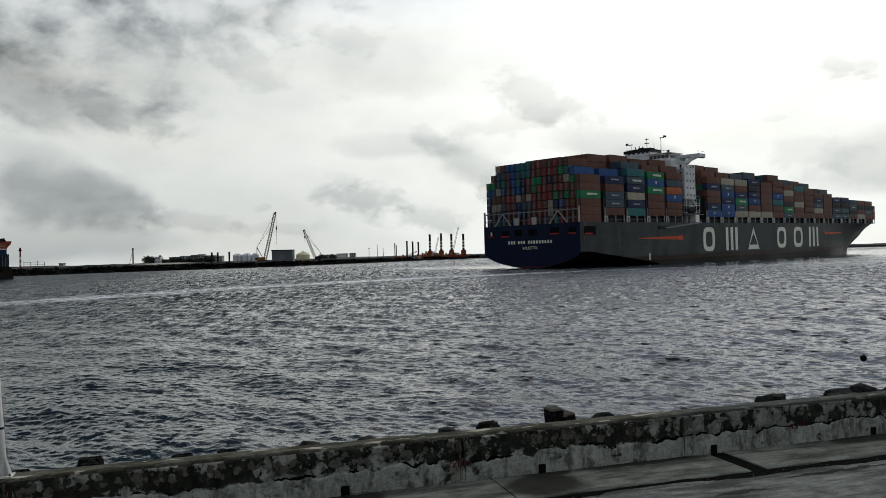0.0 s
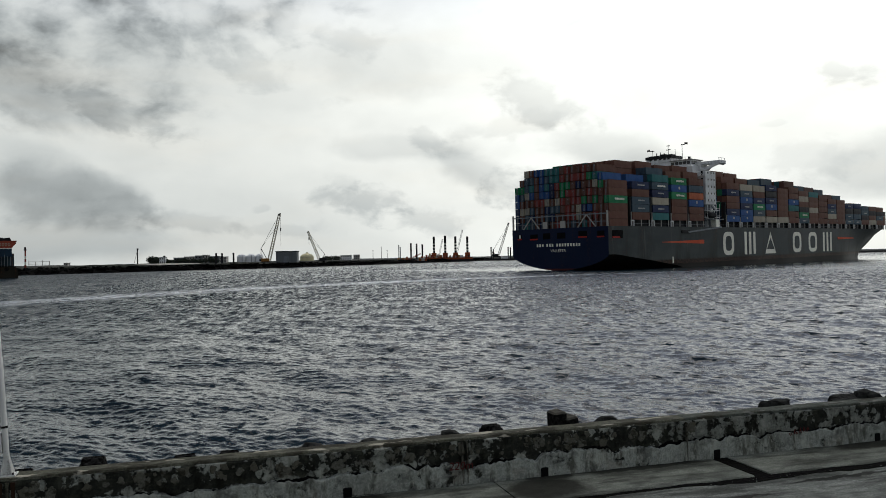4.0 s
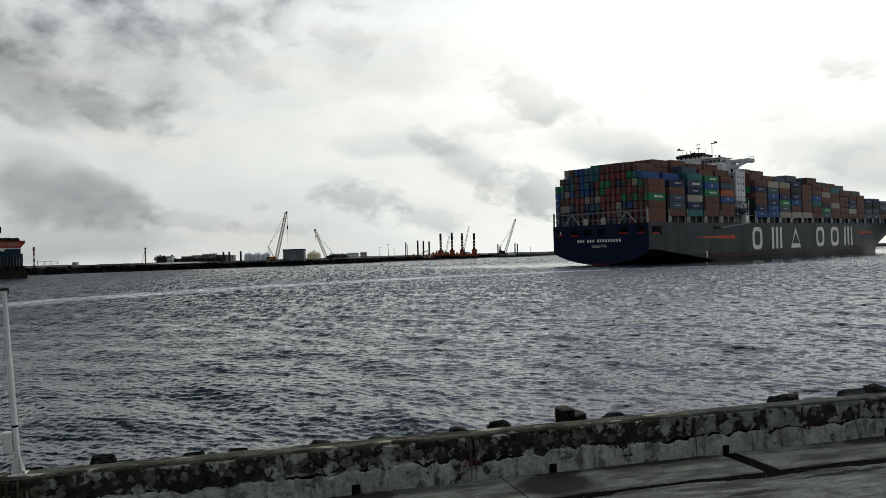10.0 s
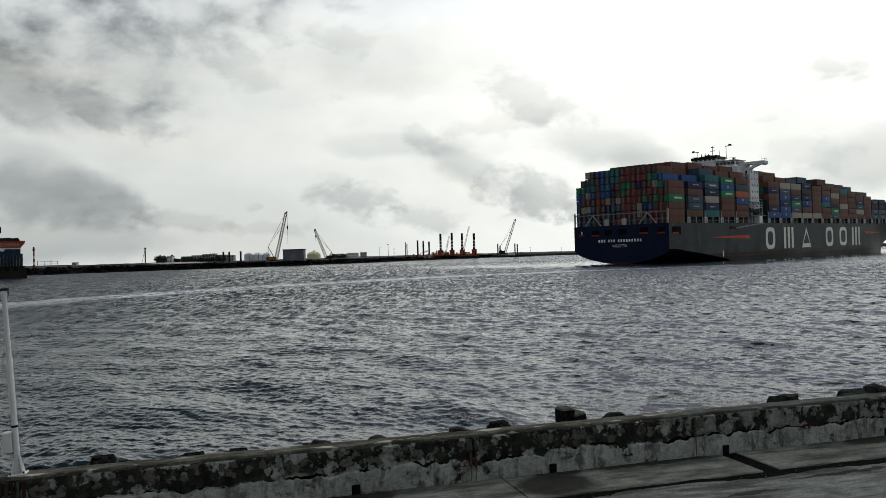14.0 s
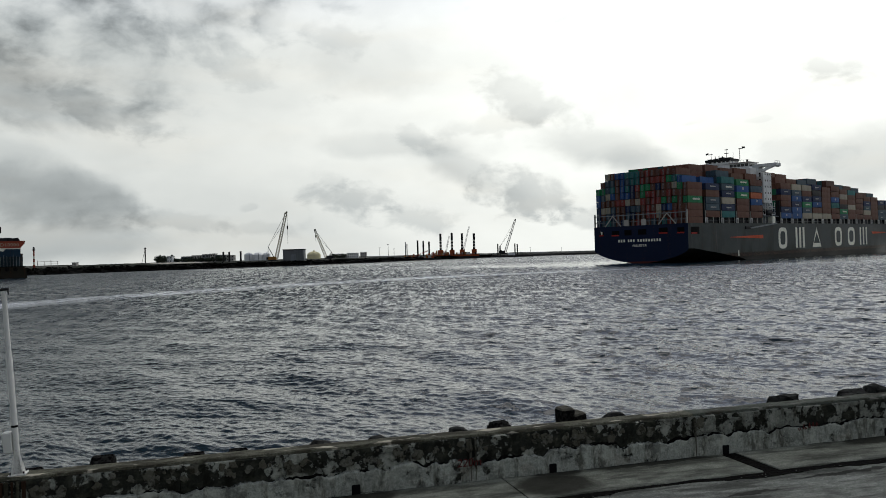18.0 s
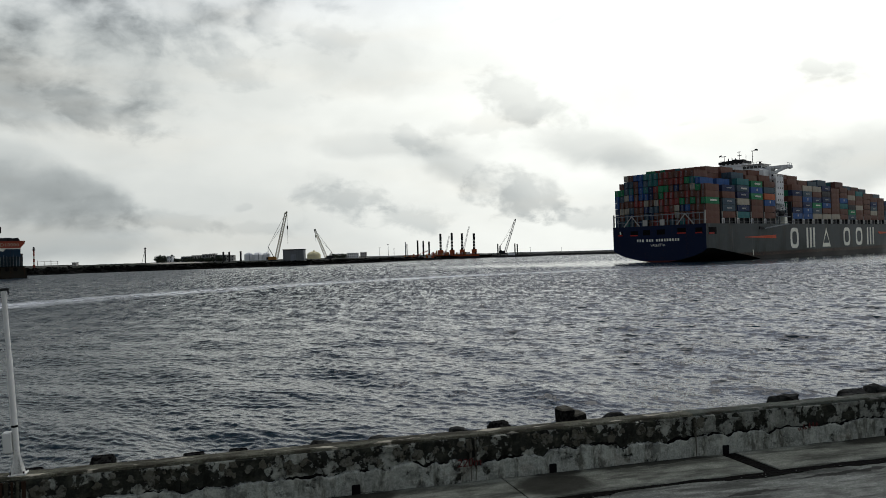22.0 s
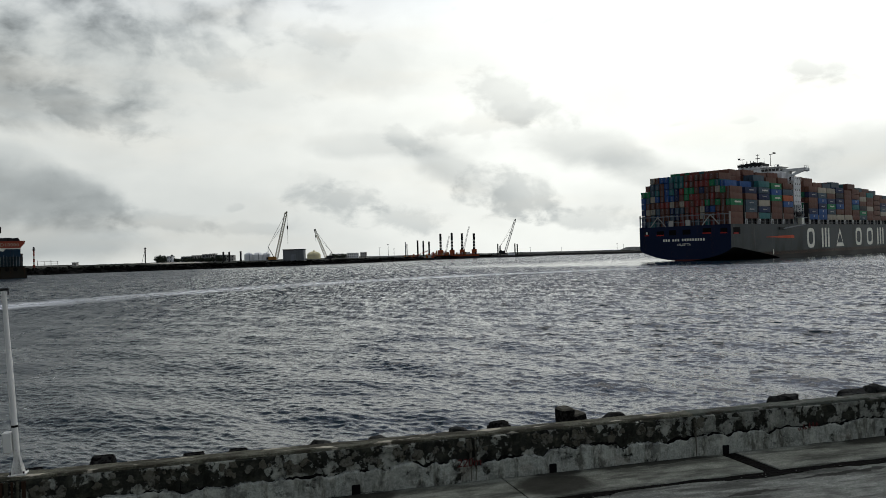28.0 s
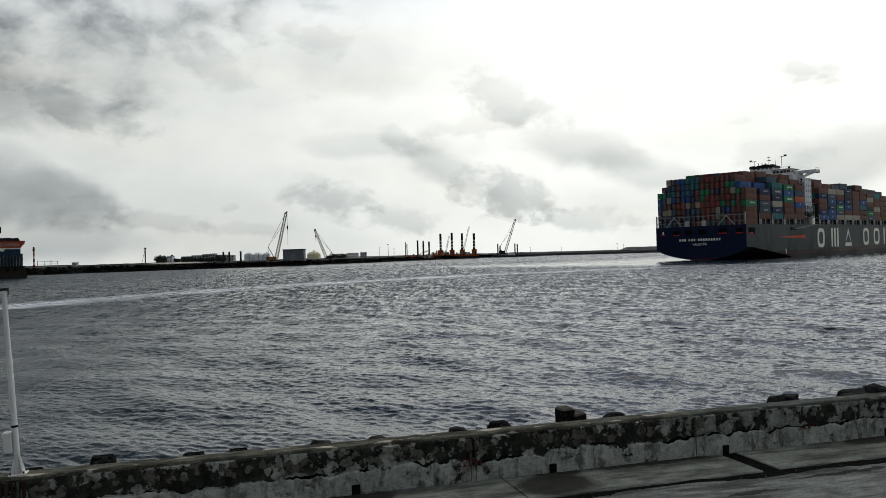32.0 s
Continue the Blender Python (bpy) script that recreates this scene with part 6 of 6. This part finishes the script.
    part("roof", Shape().box(-9.0, 9.0, -0.4, 10.4, 8.8, 9.5, 0.1), M["dark_steel"], o)
    for i in range(13):
        part("rib", Shape().box(-8.4 + i * 1.38, -8.15 + i * 1.38, -0.12, 0, 0.1, 8.9), M["shed_grey"], o)
    part("door", Shape().box(-2.4, 2.4, -0.16, 0, 0, 5.2), M["frame_grey"], o)
    # cranes
    crawler_crane(-145.5, 680, 3.8, (-134, 680, 45.8), M["boom_pale"], 9.5, 12.8, 1.0, 27)
    crawler_crane(-110.5, 760, 4.0, (-122.7, 760, 33), M["boom_pale"], 8, 7.0, 0.9, 12)
    crawler_crane(88.0, 1150, 4.6, (106, 1150, 54), M["crane_pale"], 12, 8.0, 1.15, 0)
    # piles in the water and on the bank
    for x, y, top in ((-175.5, 632, 12.7), (-171.9, 636, 12.6), (-163.7, 640, 12.9)):
        pile(x, y, top, 0.75)
    for x, top in ((-46.6, 22.4), (-44.8, 20.0)):
        pile(x, 985, top, 0.6, "frame_grey", "grey steel pile at the far bank")
    for x, top in ((-30.2, 23.6), (-23.4, 23.0), (-16.6, 22.0)):
        pile(x, 945, top, 1.0)
    for x, top in ((79, 19.6), (82.3, 16.4), (103.6, 19.4), (107, 18.6)):
        pile(x, 1140, top, 0.9)
    # jack-up platform with four banded legs
    o = thing("jackup_platform", pose(18, 1040, 0), "rusty orange jack-up platform with four banded legs", "jack-up barge")
    part("barge", Shape().box(-28, 29, -9, 9, 1.0, 3.2, 0.3), M["dark_steel"], o, "dark barge hull")
    part("deck_band", Shape().box(-28, 29, -9.1, 9.1, 3.2, 5.5, 0.1), M["barge_orange"], o, "orange deck edge")
    part("fender", Shape().box(-29, 30, -9.6, -9.0, 0.3, 2.0, 0.1), M["dark_steel"], o)
    for x, top in ((-21, 33.4), (-6.2, 34.2), (7.2, 33.2), (22.8, 32.8)):
        leg = part("leg", Shape().tube((x, -4, -3), (x, -4, top), 1.45, sides=14), M["dark_steel"], o, "dark leg with white bands")
        for z in (14.5, 18.5, 22.5):
            part("band", Shape().tube((x, -4, z), (x, -4, z + 1.8), 1.5, sides=14), M["mark_white"], leg)
        part("jacking_house", Shape().box(x - 3.3, x + 3.3, -7.4, -0.6, 5.4, 12.0, 0.3), M["barge_orange"], o, "orange jacking house")
    part("deck_cabin", Shape().box(-17, -10, -6, 2, 5.4, 9.2, 0.1), M["crane_pale"], o)
    rng = random.Random(8)
    for i in range(16):
        x, w, h = rng.uniform(-26, 27), rng.uniform(0.8, 2.6), rng.uniform(0.8, 3.6)
        tint = rng.choice(("barge_orange", "faded_red", "crane_pale", "dark_steel", "machine_orange"))
        part("deck_gear", Shape().box(x - w / 2, x + w / 2, -8.6, -7.6, 5.5, 5.5 + h, 0.1), M[tint], o)
    for i in range(14):
        part("deck_rail_post", Shape().box(-27.5 + i * 4.2, -27.3 + i * 4.2, -9.0, -8.8, 5.5, 6.8), M["crane_pale"], o)
    part("deck_rail", Shape().box(-27.5, 27.3, -9.0, -8.85, 6.7, 6.85), M["crane_pale"], o)
    part("deck_cabin", Shape().box(12, 17, -6, 2, 5.4, 8.6, 0.1), M["tank_white"], o)
    for i in range(9):
        x, h = -31 + i * 2.3, rng.uniform(2.0, 6.5)
        part("winch", Shape().box(x - 1.0, x + 1.0, -8.4, -6.0, 3.4, 5.4 + h, 0.2), M[("faded_red", "barge_orange", "machine_orange")[i % 3]], o, "red deck machinery")
    part("boom", lattice(Shape(), (-34, -5, 7), (-14, -5, 10.5), 1.5, 1.0, 9, 0.2), M["faded_red"], o, "red lattice boom")
    part("boom", lattice(Shape(), (-15, 0, 6), (-9.5, 0, 30), 1.8, 1.2, 12, 0.18), M["frame_grey"], o)
    part("boom", lattice(Shape(), (8.5, 0, 9), (17.0, 0, 42), 1.8, 1.2, 14, 0.18), M["frame_grey"], o)
    o = thing("work_barge", pose(-24, 930, 0), "low dark work barge with deck gear", "barge")
    part("hull", Shape().box(-24, 14, -6, 6, 0, 2.4, 0.3), M["dark_steel"], o)
    part("cabin", Shape().box(2, 10, -3, 3, 2.4, 5.6, 0.1), M["crane_pale"], o)
    part("deck_gear", Shape().box(-18, -6, -3, 3, 2.4, 4.2, 0.2), M["barge_orange"], o)
    rng = random.Random(31)
    for i in range(22):
        x, w, h = rng.uniform(-22, 13), rng.uniform(0.8, 3.2), rng.uniform(1.0, 5.5)
        tint = rng.choice(("barge_orange", "barge_orange", "faded_red", "crane_pale", "dark_steel", "machine_orange"))
        part("deck_gear", Shape().box(x - w / 2, x + w / 2, -5.4 + i * 0.4, -4.2 + i * 0.4, 2.4, 2.4 + h, 0.1), M[tint], o)
    part("boom", lattice(Shape(), (-10, -2, 4), (6, -2, 11), 1.3, 0.9, 9, 0.18), M["faded_red"], o, "red lattice boom")
    o = thing("work_barge", pose(95, 1135, 0), "low dark work barge with deck gear", "barge")
    part("hull", Shape().box(-26, 34, -6, 6, 0, 2.6, 0.3), M["dark_steel"], o)
    part("cabin", Shape().box(-2, 8, -3, 3, 2.6, 5.4, 0.1), M["tank_white"], o)
    # slim masts far away
    for x, y, top in ((-80, 1000, 14), (-70, 1010, 18), (-62, 1000, 13), (150, 1360, 11.5), (210, 1400, 11), (318, 1445, 15), (330, 1445, 14), (1010, 1640, 16), (-240, 700, 9)):
        m = part("light_mast", Shape().tube((0, 0, 0), (0, 0, top), 0.35, 0.2, 6).box(-1.0, 1.0, -0.3, 0.3, top - 0.5, top), M["dark_steel"], None, at=pose(x, y, 3.0))
        tagged(m, "slim dark light mast on the far bank", "mast", "light masts on the far bank")


def build_neighbour():
    """Vessel moored ahead, of which the high orange end is seen."""
    o = thing("moored_vessel", pose(-198.3, 372, 0, 0, 0, 28), "moored dark-hulled vessel with a faded red upper band", "vessel")
    hull = Shape()
    for x, hw, top in ((-70, 9, 11.4), (-6, 9, 11.4), (-2, 8.2, 11.4), (0.6, 6.5, 11.4)):
        for y, z in ((-hw * 0.8, -1), (-hw, 1.2), (-hw, top), (hw, top), (hw, 1.2), (hw * 0.8, -1)):
            hull.v.append((x, y, z))
    hull.f = [(i * 6 + k, i * 6 + 6 + k, i * 6 + 6 + (k + 1) % 6, i * 6 + (k + 1) % 6) for i in range(3) for k in range(6)] + [tuple(range(6)), tuple(range(18, 24))]
    part("hull", hull, M["hull_teal"], o, "dark blue-green hull with a ribbed side")
    part("foot", Shape().prism([(-70, -1.2), (2.4, -1.2), (2.2, 0.5), (1.9, 4.6), (0.9, 5.2), (-70, 5.2)], 1, -9.5, 9.5), M["rusty_foot"], o, "dark fouled foot of the hull")
    part("rubbing_strake", Shape().box(-70, 1.7, -9.7, 9.7, 5.2, 5.6, 0.1), M["rubber"], o, "black rubbing strake")
    part("blue_band", Shape().box(-70, -0.3, -9.12, 9.12, 10.0, 13.5), M["band_blue"], o, "dull blue band")
    part("white_stripe", Shape().box(-70, -0.2, -9.16, 9.16, 13.5, 13.95), M["mark_white"], o, "white stripe")
    band = part("upper_band", Shape().prism([(-70, 13.95), (-0.4, 13.95), (0.2, 15.0), (1.5, 16.4), (1.5, 17.1), (-70, 17.1)], 1, -9.2, 9.2), M["band_red"], o, "faded red upper band")
    part("rail_cap", Shape().box(-70, 1.7, -9.3, 9.3, 17.1, 17.3, 0.05), M["old_red"], band, "dark red rail cap")
    curve = bpy.data.curves.new("vessel_mark", "FONT")
    curve.body, curve.size, curve.extrude, curve.space_character = "FD10000", 2.1, 0.03, 1.15
    txt = new("vessel_mark", curve)
    txt.data.materials.append(M["box_beige"])
    txt.parent = band
    txt.matrix_basis = pose(-9.6, -9.25, 14.75, 90, 0, 0)
    crest = part("crest", Shape().tube((-10.2, -9.22, 12.0), (-10.2, -9.1, 12.0), 1.4, sides=16), M["old_red"], o, "round dark red crest")
    part("crest_centre", Shape().tube((-10.2, -9.28, 12.0), (-10.2, -9.2, 12.0), 0.8, sides=12), M["band_blue"], crest)
    part("white_mark", Shape().prism([(-8.6, 13.5), (-6.6, 13.5), (-6.8, 12.7), (-7.6, 12.4), (-8.4, 12.8)], 1, -9.22, -9.1), M["mark_white"], o, "small white mark under the stripe")
    for i in range(14):
        part("hull_post", Shape().box(-0.9 - i * 1.25, -0.72 - i * 1.25, -9.3, -9.0, 5.4, 10.0 + (i % 3) * 0.4, 0.03), M["frame_grey"], o, "thin upright rib")
    for i in range(6):
        part("hull_rib", Shape().box(-70, -0.4, -9.2, -9.0, 5.9 + i * 0.75, 6.02 + i * 0.75), M["dark_steel"], o)
    for i in range(5):
        part("tyre_fender", Shape().tube((-2.5 - i * 3.4, -9.75, 4.2), (-2.5 - i * 3.4, -9.4, 4.2), 0.9, sides=14), M["rubber"], o, "round black fender")
    for i in range(6):
        part("deck_gear", lump_mesh(1.5, 1.2, 0.9, 20 + i), M["dark_steel"], o, at=pose(-2.2 - i * 2.2, -7, 17.75))
    part("crane_arm", lattice(Shape(), (-11.6, -4, 24), (-13.5, -4, 42), 1.6, 1.2, 8, 0.2).tube((-8.6, -4, 24), (-11.4, -4, 30.5), 0.2, sides=5), M["dark_steel"], o)
    part("crane_post", Shape().box(-14, -10.6, -6, -2, 16.8, 21), M["dark_steel"], o)
    part("crane_cab", Shape().box(-14, -8.0, -6, -2, 21, 24.0, 0.2), M["dark_steel"], o)


# ---------------------------------------------------------------- build
sky_cover = build_sky()
water = build_water()
build_shore()
build_quay()
build_quay_things()
build_pole()
mooring_float = build_float()
container_ship = build_ship()
build_far()
build_neighbour()


def motions():
    rows = []
    for i in range(17):
        t = 2.0 * i
        run = 3.6225 * t + 0.0044 * t * t
        turn = radians(46.535 - 0.057 * t * 0.5)
        rows.append((t, pose(36.18 + run * math.sin(turn), 292.39 + run * math.cos(turn), -1.15, 0, -0.44, 90 - 46.535 + 0.057 * t)))
    walk(container_ship, rows)
    walk(mooring_float, [(0.0, pose(21.5, 39.5, 0.06)), (0.5, pose(21.4, 39.4, 0.0, 0, 0, 4)), (1.0, pose(21.3, 39.1, 0.06, 0, 0, 8)), (1.5, pose(21.2, 39.0, -0.04, 0, 0, 12)),
                         (2.5, pose(21.0, 38.5, 0.03, 0, 0, 18)), (3.2, pose(21.2, 38.6, -0.1, 0, 0, 24)), (5.5, pose(21.2, 38.3, 0.0, 0, 0, 40)), (6.0, pose(21.3, 38.5, -0.03, 0, 0, 44)),
                         (8.0, pose(21.8, 39.5, 0.0, 0, 0, 60)), (12.0, pose(23.4, 40.6, 0.0, 0, 0, 80)), (32.0, pose(31.0, 46.0, 0.0, 0, 0, 150))])
    walk(sky_cover, [(0.0, pose(0, 0, 0, 0, 0, -0.85)), (16.0, pose(0, 0, 0, 0, 0, 0.65)), (32.0, pose(0, 0, 0, 0, 0, 2.15))])
    walk(water, [(0.0, pose(-7, -6.5, 0)), (16.0, pose(0, 0, 0)), (32.0, pose(7, 6.5, 0))])


motions()
